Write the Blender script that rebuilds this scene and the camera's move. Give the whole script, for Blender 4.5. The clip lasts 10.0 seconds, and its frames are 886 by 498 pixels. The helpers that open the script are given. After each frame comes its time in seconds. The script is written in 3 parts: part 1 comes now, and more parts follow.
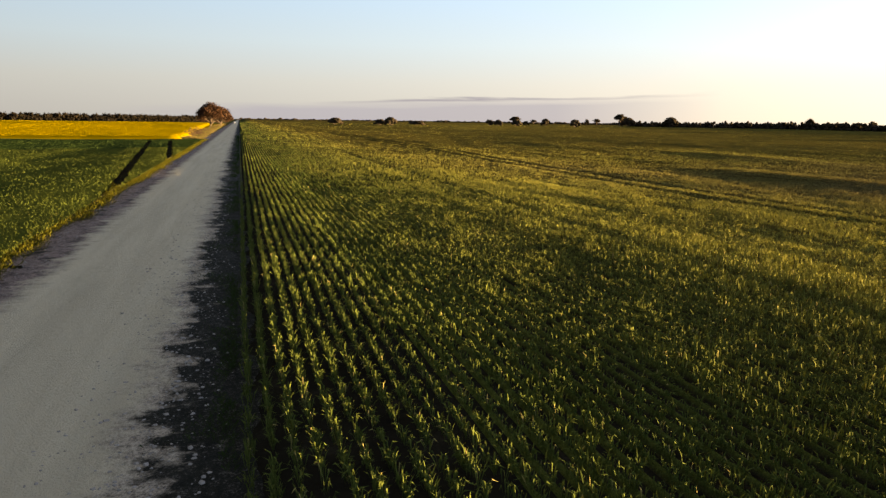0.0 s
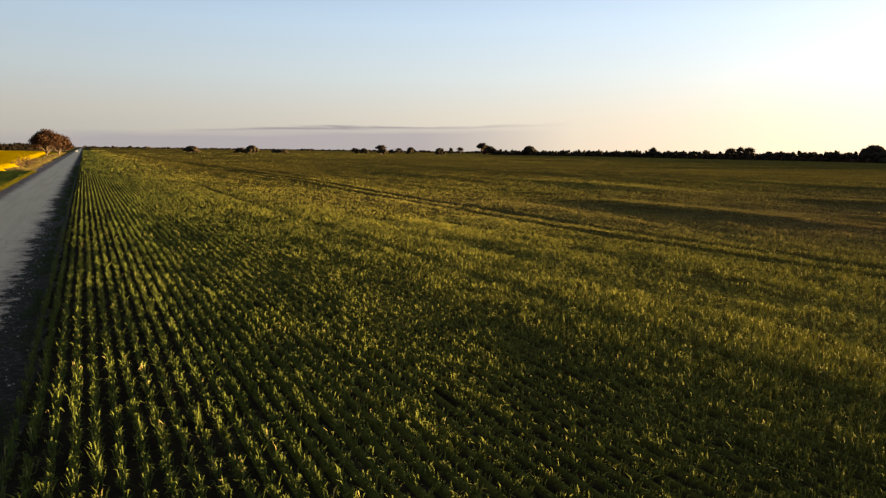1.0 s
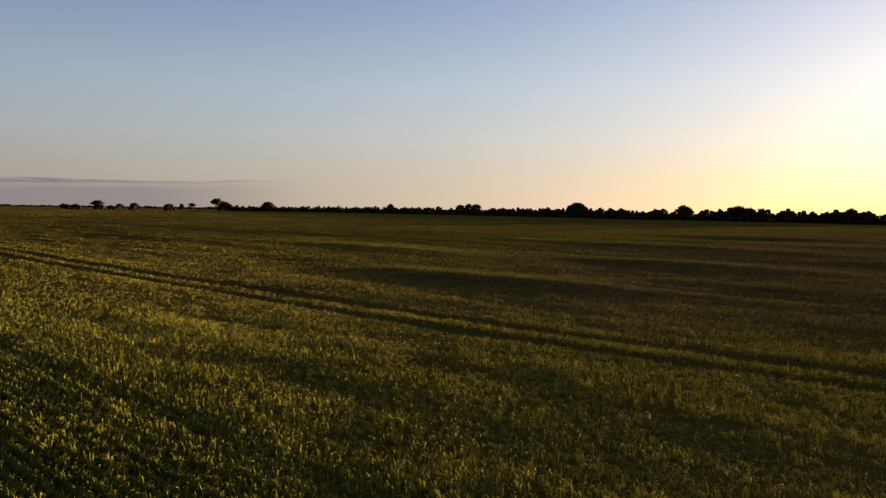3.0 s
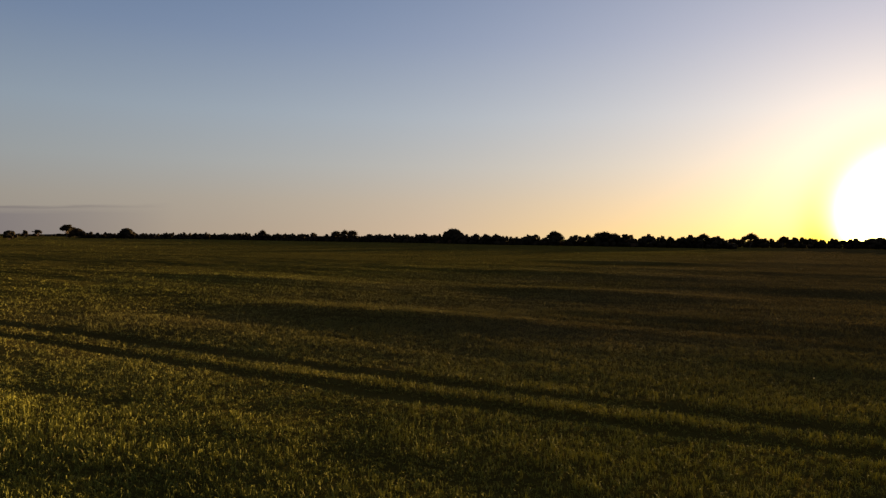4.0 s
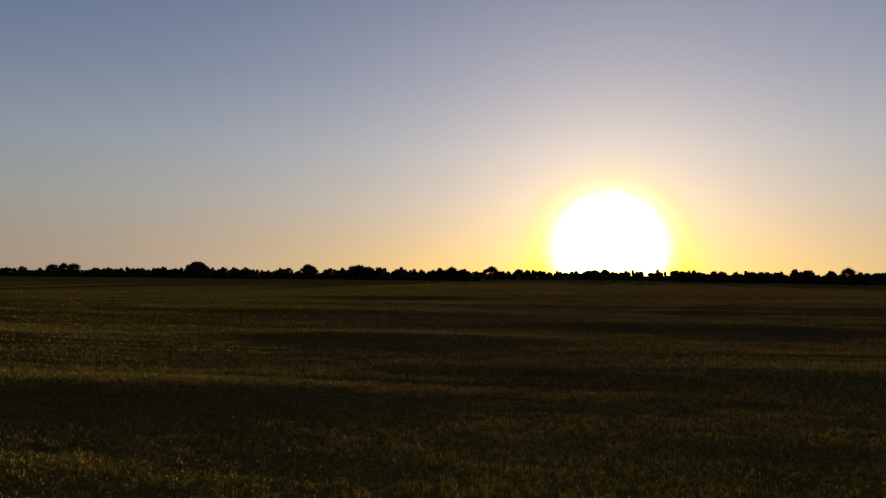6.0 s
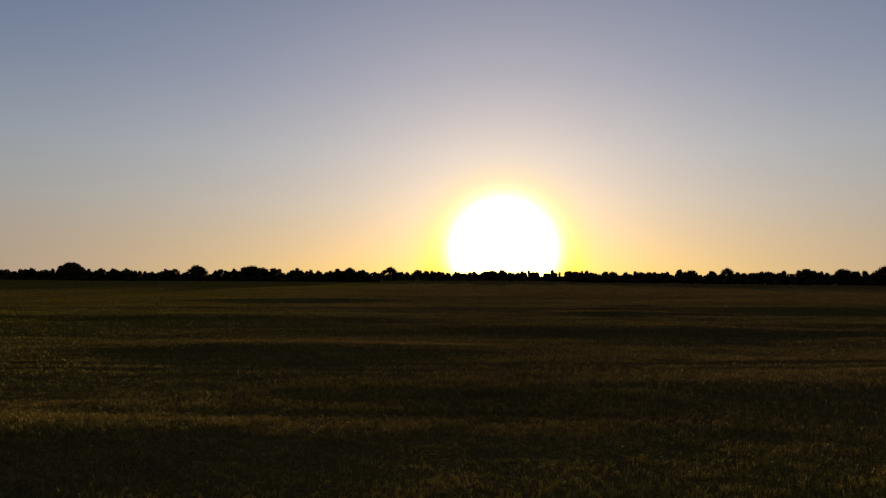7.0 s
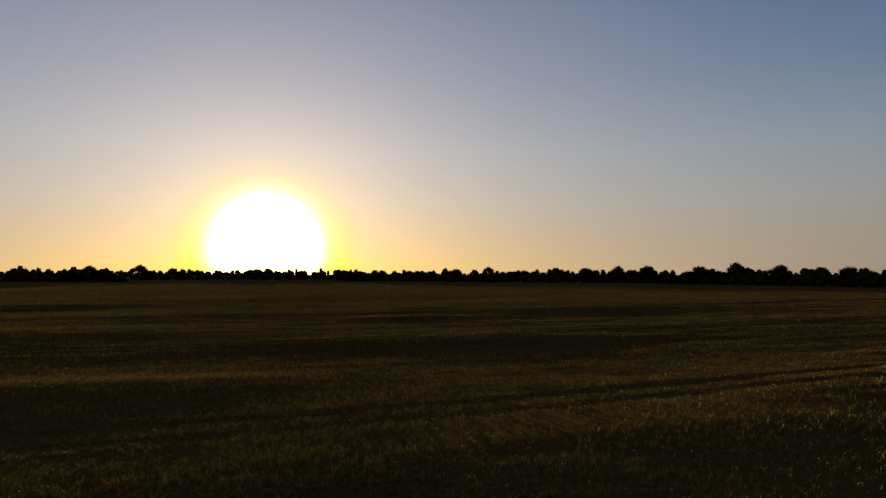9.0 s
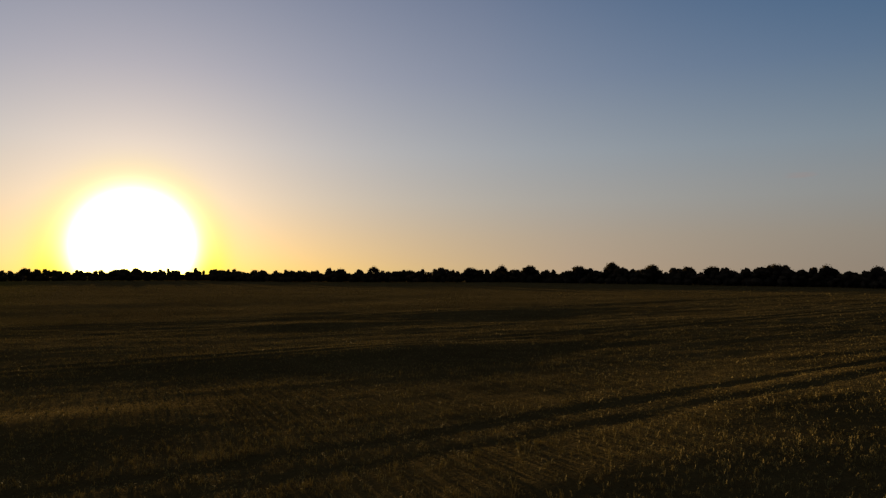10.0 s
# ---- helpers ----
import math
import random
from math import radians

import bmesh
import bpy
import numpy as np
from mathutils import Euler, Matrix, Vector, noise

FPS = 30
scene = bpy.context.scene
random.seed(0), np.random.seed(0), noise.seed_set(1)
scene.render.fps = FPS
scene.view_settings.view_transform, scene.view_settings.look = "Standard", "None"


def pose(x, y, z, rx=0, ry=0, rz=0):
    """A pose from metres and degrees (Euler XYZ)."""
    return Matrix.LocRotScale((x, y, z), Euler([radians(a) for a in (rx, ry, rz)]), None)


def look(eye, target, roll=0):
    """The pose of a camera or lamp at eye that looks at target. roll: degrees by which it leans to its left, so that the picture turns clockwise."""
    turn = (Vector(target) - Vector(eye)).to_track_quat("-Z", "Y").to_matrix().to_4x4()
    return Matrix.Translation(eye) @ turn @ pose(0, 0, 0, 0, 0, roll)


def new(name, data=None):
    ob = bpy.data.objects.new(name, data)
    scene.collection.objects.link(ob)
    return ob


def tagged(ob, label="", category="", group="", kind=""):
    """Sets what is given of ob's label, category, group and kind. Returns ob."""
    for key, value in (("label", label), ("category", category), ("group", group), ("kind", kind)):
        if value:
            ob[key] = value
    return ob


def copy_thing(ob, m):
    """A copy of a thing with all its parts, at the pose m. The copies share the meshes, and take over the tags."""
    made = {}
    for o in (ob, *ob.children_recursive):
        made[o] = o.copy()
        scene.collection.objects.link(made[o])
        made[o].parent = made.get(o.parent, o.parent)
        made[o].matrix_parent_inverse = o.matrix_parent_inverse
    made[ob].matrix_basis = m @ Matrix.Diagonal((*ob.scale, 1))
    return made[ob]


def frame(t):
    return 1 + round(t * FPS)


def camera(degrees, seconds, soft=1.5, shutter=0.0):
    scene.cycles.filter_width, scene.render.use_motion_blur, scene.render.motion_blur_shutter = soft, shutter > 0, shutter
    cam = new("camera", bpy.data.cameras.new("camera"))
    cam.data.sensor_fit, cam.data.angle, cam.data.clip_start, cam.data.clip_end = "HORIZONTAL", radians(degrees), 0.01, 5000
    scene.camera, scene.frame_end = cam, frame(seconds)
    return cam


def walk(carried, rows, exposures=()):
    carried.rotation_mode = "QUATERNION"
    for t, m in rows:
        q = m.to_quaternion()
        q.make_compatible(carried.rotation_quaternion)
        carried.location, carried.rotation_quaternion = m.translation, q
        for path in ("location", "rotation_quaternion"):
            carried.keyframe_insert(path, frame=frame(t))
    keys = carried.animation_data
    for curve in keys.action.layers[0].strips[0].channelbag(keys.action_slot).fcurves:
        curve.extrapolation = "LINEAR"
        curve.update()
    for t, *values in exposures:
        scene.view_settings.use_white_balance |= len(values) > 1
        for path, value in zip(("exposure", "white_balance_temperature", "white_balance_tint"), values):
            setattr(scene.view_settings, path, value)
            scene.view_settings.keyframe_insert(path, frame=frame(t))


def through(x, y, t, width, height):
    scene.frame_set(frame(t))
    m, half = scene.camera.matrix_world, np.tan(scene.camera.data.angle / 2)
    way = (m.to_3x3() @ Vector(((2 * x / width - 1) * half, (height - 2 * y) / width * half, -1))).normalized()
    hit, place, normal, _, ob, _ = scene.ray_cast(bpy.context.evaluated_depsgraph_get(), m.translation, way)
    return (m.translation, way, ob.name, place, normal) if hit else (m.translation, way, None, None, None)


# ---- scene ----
# Camera: x east of the crop edge, y along the road, z up; yaw, pitch and roll in degrees
cam = camera(66.0, 10.0, soft=1.4)
ROWS = [
    (0, 0.10, -1.82, 4.67, -16.49, -10.61, 0.80),
    (0.5, 0.66, 1.29, 4.81, -22.08, -9.39, 0.76),
    (1, 1.31, 4.34, 4.89, -27.63, -8.15, 0.79),
    (1.5, 2.05, 7.36, 5.01, -33.22, -6.91, 0.86),
    (2, 3.13, 10.44, 5.11, -38.72, -5.67, 0.88),
    (2.5, 4.47, 13.41, 5.20, -44.02, -4.43, 0.88),
    (2.7, 5.10, 14.58, 5.23, -46.11, -3.93, 0.86),
    (4, 10.41, 21.58, 5.20, -59.69, -0.88, 0.61),
    (4.5, 12.30, 23.76, 5.28, -64.91, 0.37, 0.56),
    (5, 14.31, 25.76, 5.37, -70.17, 1.49, 0.49),
    (5.5, 17.03, 27.67, 5.29, -75.35, 2.09, 0.44),
    (5.7, 18.25, 28.37, 5.27, -77.46, 2.09, 0.41),
    (6.8, 25.70, 30.87, 5.18, -87.59, 2.21, 0.22),
    (7, 27.05, 31.32, 5.19, -89.15, 2.21, 0.19),
    (7.5, 30.41, 32.36, 5.28, -94.11, 2.14, 0.13),
    (8, 33.55, 32.83, 5.36, -98.67, 2.16, 0.11),
    (8.5, 36.71, 33.13, 5.45, -103.85, 2.14, 0.11),
    (9, 39.86, 33.09, 5.54, -108.74, 2.11, 0.11),
    (9.5, 42.72, 32.95, 5.78, -113.48, 2.04, 0.07),
    (10, 45.07, 32.89, 6.07, -118.58, 2.03, -0.04),
]
# seconds, stops, white balance
EXPOSURES = [(0.0, 3.39, 6950, 11), (1.0, 3.10, 6980, 12), (2.5, 2.57, 7050, 14), (4.0, 1.91, 7050, 15), (5.5, 1.54, 7150, 16), (7.5, 1.48, 7150, 16), (10.0, 1.44, 7100, 15)]


def aim(x, y, z, yaw, pitch, roll):
    return pose(x, y, z) @ pose(0, 0, 0, 0, 0, yaw) @ pose(0, 0, 0, 90 + pitch) @ pose(0, 0, 0, 0, 0, roll)


walk(cam, [(t, aim(*row)) for t, *row in ROWS], EXPOSURES)

# World: low sun over the woods in the east
SUN_AZ, SUN_EL = 94.2, 1.8          # degrees clockwise from the road's direction, degrees up
sun_way = Vector((math.sin(radians(SUN_AZ)) * math.cos(radians(SUN_EL)), math.cos(radians(SUN_AZ)) * math.cos(radians(SUN_EL)), math.sin(radians(SUN_EL))))


def node(tree, kind, **values):
    n = tree.nodes.new(kind)
    for key, value in values.items():
        if key in ("operation", "blend_type", "data_type", "interpolation_type", "noise_dimensions", "sky_type", "noise_type"):
            setattr(n, key, value)
        else:
            n.inputs[int(key[1:]) if key[0] == "i" and key[1:].isdigit() else key].default_value = value
    return n


def maths(tree, op, a, b=None, c=None, clamp=False):
    n = tree.nodes.new("ShaderNodeMath")
    n.operation, n.use_clamp = op, clamp
    for k, v in enumerate((a, b, c)):
        if v is None:
            continue
        if isinstance(v, (int, float)):
            n.inputs[k].default_value = v
        else:
            tree.links.new(v, n.inputs[k])
    return n.outputs[0]


def mixed(tree, fac, a, b, blend="MIX"):
    n = tree.nodes.new("ShaderNodeMix")
    n.data_type, n.blend_type, n.clamp_factor = "RGBA", blend, True
    for k, v in ((0, fac), (6, a), (7, b)):
        if isinstance(v, (int, float)):
            n.inputs[k].default_value = v
        elif isinstance(v, tuple):
            n.inputs[k].default_value = (*v, 1) if len(v) == 3 else v
        else:
            tree.links.new(v, n.inputs[k])
    return n.outputs[2]


def ramp(tree, fac, *stops):
    n = tree.nodes.new("ShaderNodeValToRGB")
    while len(n.color_ramp.elements) < len(stops):
        n.color_ramp.elements.new(0.5)
    for e, (p, c) in zip(n.color_ramp.elements, stops):
        e.position, e.color = p, (*c, 1) if len(c) == 3 else c
    tree.links.new(fac, n.inputs[0])
    return n.outputs[0]


def make_world():
    world = bpy.data.worlds.new("evening_sky")
    scene.world = world
    world.use_nodes = True
    tr = world.node_tree
    tr.nodes.clear()
    link = tr.links.new
    sky = node(tr, "ShaderNodeTexSky", sky_type="NISHITA")
    sky.sun_disc, sky.sun_elevation, sky.sun_rotation = False, radians(SUN_EL), radians(SUN_AZ)
    sky.altitude, sky.air_density, sky.dust_density, sky.ozone_density = 100, 1.0, 1.2, 1.5
    way = tr.nodes.new("ShaderNodeTexCoord").outputs["Generated"]
    part_of = tr.nodes.new("ShaderNodeSeparateXYZ")
    link(way, part_of.inputs[0])
    dx, dy, dz = part_of.outputs
    # the bright dusty air round the low sun, its overexposed glare painted into the sky
    dot = tr.nodes.new("ShaderNodeVectorMath")
    dot.operation = "DOT_PRODUCT"
    link(way, dot.inputs[0])
    dot.inputs[1].default_value = sun_way
    ang = maths(tr, "MULTIPLY", maths(tr, "ARCCOSINE", maths(tr, "MINIMUM", dot.outputs["Value"], 0.999999)), 57.2958)
    near = maths(tr, "MINIMUM", maths(tr, "MULTIPLY", maths(tr, "EXPONENT", maths(tr, "MULTIPLY", ang, -1 / 0.46)), GLOW), 4.0)
    wide = maths(tr, "EXPONENT", maths(tr, "MULTIPLY", ang, -1 / 18.5))
    gold = maths(tr, "EXPONENT", maths(tr, "MULTIPLY", ang, -1 / 4.5))
    g1 = mixed(tr, 1.0, near_col(tr, near), (1.0, 0.9, 0.5), "MULTIPLY")
    g2 = mixed(tr, 1.0, mixed(tr, 1.0, near_col(tr, wide), HAZE, "MULTIPLY"), mixed(tr, 1.0, near_col(tr, gold), GOLD, "MULTIPLY"), "ADD")
    # thin streaks of cloud low in the north
    az = maths(tr, "ARCTAN2", dx, dy)
    comb = tr.nodes.new("ShaderNodeCombineXYZ")
    link(maths(tr, "MULTIPLY", az, 5.0), comb.inputs[0])
    link(maths(tr, "MULTIPLY", dz, 90.0), comb.inputs[1])
    noi = node(tr, "ShaderNodeTexNoise", Scale=1.0, Detail=5.0, Roughness=0.55)
    link(comb.outputs[0], noi.inputs["Vector"])
    rough = maths(tr, "MULTIPLY", maths(tr, "SUBTRACT", noi.outputs[0], 0.5), 0.016)
    lift = maths(tr, "ADD", maths(tr, "MULTIPLY_ADD", az, 0.030, 0.0225), rough)       # the bank's upper edge rises to the east
    low = maths(tr, "SUBTRACT", lift, dz)
    west = maths(tr, "MULTIPLY_ADD", az, 5.0, 0.9, clamp=True)
    east = maths(tr, "MULTIPLY_ADD", az, -4.5, 3.0, clamp=True)
    fade = maths(tr, "MULTIPLY", west, east)
    bank = maths(tr, "MULTIPLY", maths(tr, "MULTIPLY", maths(tr, "MULTIPLY", low, 90.0, clamp=True), fade), 0.72)
    band = maths(tr, "SUBTRACT", 1.0, maths(tr, "MULTIPLY", maths(tr, "ABSOLUTE", maths(tr, "SUBTRACT", low, 0.002)), 300.0), clamp=True)
    mid = maths(tr, "MULTIPLY_ADD", az, 7.0, -0.7, clamp=True)
    streak = maths(tr, "MULTIPLY", maths(tr, "MULTIPLY", maths(tr, "MULTIPLY", band, fade), mid), maths(tr, "MULTIPLY", noi.outputs[0], 1.5, clamp=True))
    up = maths(tr, "MULTIPLY", maths(tr, "ARCSINE", maths(tr, "MAXIMUM", dz, 0.0)), 57.2958 / 90)
    air = ramp(tr, up, *[(e / 90, c) for e, c in AIR])                          # haze low down, blue higher up, paled overhead as unseen fill light
    base = mixed(tr, 1.0, mixed(tr, 1.0, sky.outputs[0], (SKY, SKY, SKY), "MULTIPLY"), air, "ADD")
    # the warm glow low along the horizon, strongest towards the sun
    side = maths(tr, "MULTIPLY_ADD", ang, -1 / 110, 1.0, clamp=True)
    opposite = maths(tr, "SUBTRACT", 1.0, maths(tr, "MULTIPLY", maths(tr, "MULTIPLY_ADD", ang, 1 / 50, -2.2, clamp=True), 0.5))     # darker away from the sun
    base = mixed(tr, 1.0, base, near_col(tr, maths(tr, "MULTIPLY", maths(tr, "MULTIPLY_ADD", side, 0.58, 0.68), opposite)), "MULTIPLY")      # paler towards the sun
    low_air = maths(tr, "EXPONENT", maths(tr, "MULTIPLY", up, -90 / 4.2))
    g3 = mixed(tr, 1.0, near_col(tr, maths(tr, "MULTIPLY", maths(tr, "POWER", side, 3.0), low_air)), DUSK, "MULTIPLY")
    total = mixed(tr, 1.0, mixed(tr, 1.0, mixed(tr, 1.0, base, g1, "ADD"), g2, "ADD"), g3, "ADD")
    # dust takes the blue out of the light low over the horizon towards the sun
    dust = maths(tr, "MULTIPLY", maths(tr, "EXPONENT", maths(tr, "MULTIPLY", up, -90 / 2.6)), maths(tr, "MULTIPLY_ADD", ang, -1 / 26, 1.35, clamp=True))
    # yellow ring where the glare clips round the sun, painted into the sky
    ring = maths(tr, "EXPONENT", maths(tr, "MULTIPLY", maths(tr, "POWER", maths(tr, "MULTIPLY", maths(tr, "SUBTRACT", ang, 6.0), 1 / 1.3), 2.0), -1.0))
    ring = maths(tr, "MULTIPLY", ring, maths(tr, "MULTIPLY_ADD", dust, 0.45, 0.12))
    total = mixed(tr, dust, total, mixed(tr, 1.0, total, (1.0, 1.0, 0.5), "MULTIPLY"))
    total = mixed(tr, ring, total, mixed(tr, 1.0, total, (1.0, 1.08, 0.0), "MULTIPLY"))
    total = mixed(tr, streak, mixed(tr, bank, total, BANK), STREAK)
    # one small wisp high in the south-east
    wx = maths(tr, "POWER", maths(tr, "MULTIPLY", maths(tr, "SUBTRACT", az, 2.555), 1 / 0.022), 2.0)
    wz = maths(tr, "POWER", maths(tr, "MULTIPLY", maths(tr, "SUBTRACT", dz, maths(tr, "ADD", rough, 0.127)), 1 / 0.004), 2.0)
    wisp = maths(tr, "MULTIPLY", maths(tr, "SUBTRACT", 1.0, maths(tr, "ADD", wx, wz), clamp=True), 0.3)
    total = mixed(tr, wisp, total, (0.36, 0.27, 0.26))
    # deeper blue high in the south
    deep = maths(tr, "MULTIPLY", maths(tr, "MULTIPLY_ADD", az, 1.6, -3.4, clamp=True), maths(tr, "MULTIPLY_ADD", dz, 4.0, -0.5, clamp=True))
    total = mixed(tr, deep, total, mixed(tr, 1.0, total, (0.55, 0.86, 0.98), "MULTIPLY"))
    back = tr.nodes.new("ShaderNodeBackground")
    back.inputs[1].default_value = 1 / 3
    link(total, back.inputs[0])
    link(back.outputs[0], tr.nodes.new("ShaderNodeOutputWorld").inputs[0])


def near_col(tr, v):
    n = tr.nodes.new("ShaderNodeCombineColor")
    for k in range(3):
        tr.links.new(v, n.inputs[k])
    return n.outputs[0]


SKY, GLOW, HAZE, GOLD, DUSK = 0.010, 3.6e4, (0.535, 0.450, 0.370), (0.75, 0.5, 0.12), (0.55, 0.31, 0.03)
BANK, STREAK = (0.135, 0.129, 0.148), (0.105, 0.098, 0.115)
AIR = [(0, (0.213, 0.211, 0.199)), (3, (0.234, 0.242, 0.234)), (6, (0.226, 0.272, 0.302)), (10, (0.195, 0.268, 0.345)), (16, (0.117, 0.188, 0.31)), (23, (0.055, 0.123, 0.252)), (40, (0.105, 0.115, 0.135)), (90, (0.135, 0.128, 0.118))]
make_world()
sun = new("sun", bpy.data.lights.new("sun", "SUN"))
sun.data.energy, sun.data.angle, sun.data.color = 4.6, radians(0.6), (1.0, 0.71, 0.32)
sun.matrix_world = look(sun_way * 100, (0, 0, 0))


# Materials
def material(name):
    mat = bpy.data.materials.new(name)
    mat.use_nodes = True
    tr = mat.node_tree
    tr.nodes.clear()
    out = tr.nodes.new("ShaderNodeOutputMaterial")
    return mat, tr, out


def noise_tex(tr, scale, detail=4.0, rough=0.55, stretch=None, coords="Object"):
    tc = tr.nodes.new("ShaderNodeTexCoord").outputs[coords]
    if stretch:
        mp = tr.nodes.new("ShaderNodeMapping")
        mp.inputs["Scale"].default_value = stretch
        tr.links.new(tc, mp.inputs[0])
        tc = mp.outputs[0]
    n = node(tr, "ShaderNodeTexNoise", Scale=scale, Detail=detail, Roughness=rough)
    tr.links.new(tc, n.inputs["Vector"])
    return n.outputs[0]


def bumped(tr, height, strength, distance):
    b = tr.nodes.new("ShaderNodeBump")
    b.inputs["Strength"].default_value, b.inputs["Distance"].default_value = strength, distance
    tr.links.new(height, b.inputs["Height"])
    return b.outputs[0]


def leafy(name, dark, light, dry, through=0.4, rough=0.5, gloss=0.35, patch=0.05, dry_amount=0.12, lumpy=0.0, bright_inner=None, dim_east=None, rows=False):
    """Leaves and blades: colour varied blade by blade and by patches of the field, some light coming through."""
    mat, tr, out = material(name)
    isl = tr.nodes.new("ShaderNodeNewGeometry").outputs["Random Per Island"]
    big = noise_tex(tr, patch, 3.0)
    mid = noise_tex(tr, patch * 9, 2.0)
    f = maths(tr, "ADD", maths(tr, "MULTIPLY", isl, 0.4), maths(tr, "SUBTRACT", maths(tr, "ADD", big, maths(tr, "MULTIPLY", mid, 0.6)), 0.55), clamp=True)
    col = mixed(tr, f, dark, light)
    if bright_inner:
        # greener on the headland, more olive further into the field, with sunlit brightness painted in
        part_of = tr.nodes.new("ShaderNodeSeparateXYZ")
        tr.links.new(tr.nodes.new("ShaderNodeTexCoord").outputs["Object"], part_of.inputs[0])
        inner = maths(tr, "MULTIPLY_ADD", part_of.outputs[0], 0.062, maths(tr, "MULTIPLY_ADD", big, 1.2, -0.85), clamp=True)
        col = mixed(tr, inner, col, mixed(tr, f, *bright_inner))
        # thinner, browner stand in the east of the field, its backlit shade painted in
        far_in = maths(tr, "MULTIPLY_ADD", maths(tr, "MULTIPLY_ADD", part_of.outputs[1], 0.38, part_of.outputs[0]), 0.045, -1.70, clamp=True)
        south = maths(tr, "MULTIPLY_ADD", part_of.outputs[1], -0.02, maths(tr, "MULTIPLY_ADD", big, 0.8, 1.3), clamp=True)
        col = mixed(tr, maths(tr, "MULTIPLY", far_in, south), col, mixed(tr, f, *dim_east))
    if rows:
        # soil shows between the drilled rows, less so where the crop has closed
        px = tr.nodes.new("ShaderNodeSeparateXYZ")
        tr.links.new(tr.nodes.new("ShaderNodeTexCoord").outputs["Object"], px.inputs[0])
        wave = maths(tr, "COSINE", maths(tr, "MULTIPLY", maths(tr, "ADD", px.outputs[0], maths(tr, "MULTIPLY_ADD", mid, 0.06, -0.07)), 2 * math.pi / 0.3))
        gap = maths(tr, "MULTIPLY_ADD", wave, -0.9, 0.55, clamp=True)
        thin = maths(tr, "MULTIPLY_ADD", px.outputs[0], -1 / 11, 1.8, clamp=True)
        col = mixed(tr, maths(tr, "MULTIPLY", gap, maths(tr, "MULTIPLY", thin, 0.95)), col, (0.028, 0.022, 0.015))
    flip = maths(tr, "FRACT", maths(tr, "MULTIPLY", isl, 37.0))
    isdry = maths(tr, "LESS_THAN", flip, dry_amount)
    col = mixed(tr, isdry, col, dry)
    p = node(tr, "ShaderNodeBsdfPrincipled", Roughness=rough)
    p.inputs["Specular IOR Level"].default_value = gloss
    tr.links.new(col, p.inputs["Base Color"])
    if lumpy:
        tr.links.new(bumped(tr, noise_tex(tr, 3.5, 4.0, 0.7), 1.0, lumpy), p.inputs["Normal"])
    t = tr.nodes.new("ShaderNodeBsdfTranslucent")
    tr.links.new(mixed(tr, 1.0, col, (1.2, 1.2, 0.75), "MULTIPLY"), t.inputs[0])
    m = node(tr, "ShaderNodeMixShader", i0=through)
    tr.links.new(p.outputs[0], m.inputs[1])
    tr.links.new(t.outputs[0], m.inputs[2])
    tr.links.new(m.outputs[0], out.inputs[0])
    return mat


def earthy(name, stops, scale=1.2, fine=30.0, bump=0.03, rough=0.95, stretch=None):
    mat, tr, out = material(name)
    a, b = noise_tex(tr, scale, 5.0, 0.6, stretch), noise_tex(tr, fine, 4.0, 0.7)
    f = maths(tr, "MULTIPLY_ADD", b, 0.5, maths(tr, "MULTIPLY_ADD", a, 1.3, -0.4), clamp=True)
    p = node(tr, "ShaderNodeBsdfPrincipled", Roughness=rough)
    p.inputs["Specular IOR Level"].default_value = 0.0
    tr.links.new(ramp(tr, f, *stops), p.inputs["Base Color"])
    tr.links.new(bumped(tr, f, 0.8, bump), p.inputs["Normal"])
    tr.links.new(p.outputs[0], out.inputs[0])
    return mat


# away from the road, sunlit and backlit brightness is put into the leaf colour
M_wheat = leafy("wheat_leaf", (0.044, 0.060, 0.014), (0.122, 0.140, 0.031), (0.24, 0.20, 0.07), through=0.025, rough=0.9, gloss=0.02, dry_amount=0.035,
                bright_inner=((0.155, 0.146, 0.033), (0.330, 0.304, 0.062)), dim_east=((0.108, 0.084, 0.033), (0.250, 0.194, 0.073)))
M_canopy = leafy("wheat_canopy", (0.054, 0.066, 0.015), (0.130, 0.142, 0.032), (0.07, 0.07, 0.018), through=0.04, patch=0.05, rough=1.0, gloss=0.0, lumpy=0.4, rows=True, bright_inner=((0.060, 0.050, 0.014), (0.150, 0.119, 0.028)), dim_east=((0.056, 0.042, 0.018), (0.140, 0.104, 0.043)))
# wheat west of the road: a darker green
M_west = leafy("wheat_leaf_west", (0.040, 0.054, 0.012), (0.084, 0.096, 0.019), (0.09, 0.085, 0.025), through=0.1, rough=0.65, gloss=0.012, dry_amount=0.02)
M_west_canopy = leafy("wheat_canopy_west", (0.036, 0.050, 0.011), (0.086, 0.098, 0.019), (0.10, 0.09, 0.025), through=0.05, rough=1.0, gloss=0.0, lumpy=0.45, dry_amount=0.0)
M_dark_leaf = leafy("dark_leaf", (0.020, 0.036, 0.010), (0.046, 0.066, 0.015), (0.06, 0.07, 0.02), through=0.08, rough=0.8, gloss=0.05, dry_amount=0.01)
M_dark_canopy = leafy("wheat_canopy_dark", (0.018, 0.032, 0.009), (0.038, 0.056, 0.013), (0.05, 0.06, 0.02), through=0.05, rough=1.0, gloss=0.0, lumpy=0.2, dry_amount=0.0)
M_canola = leafy("canola_flower", (0.25, 0.168, 0.0015), (0.29, 0.198, 0.002), (0.25, 0.175, 0.004), through=0.08, rough=0.9, gloss=0.0)
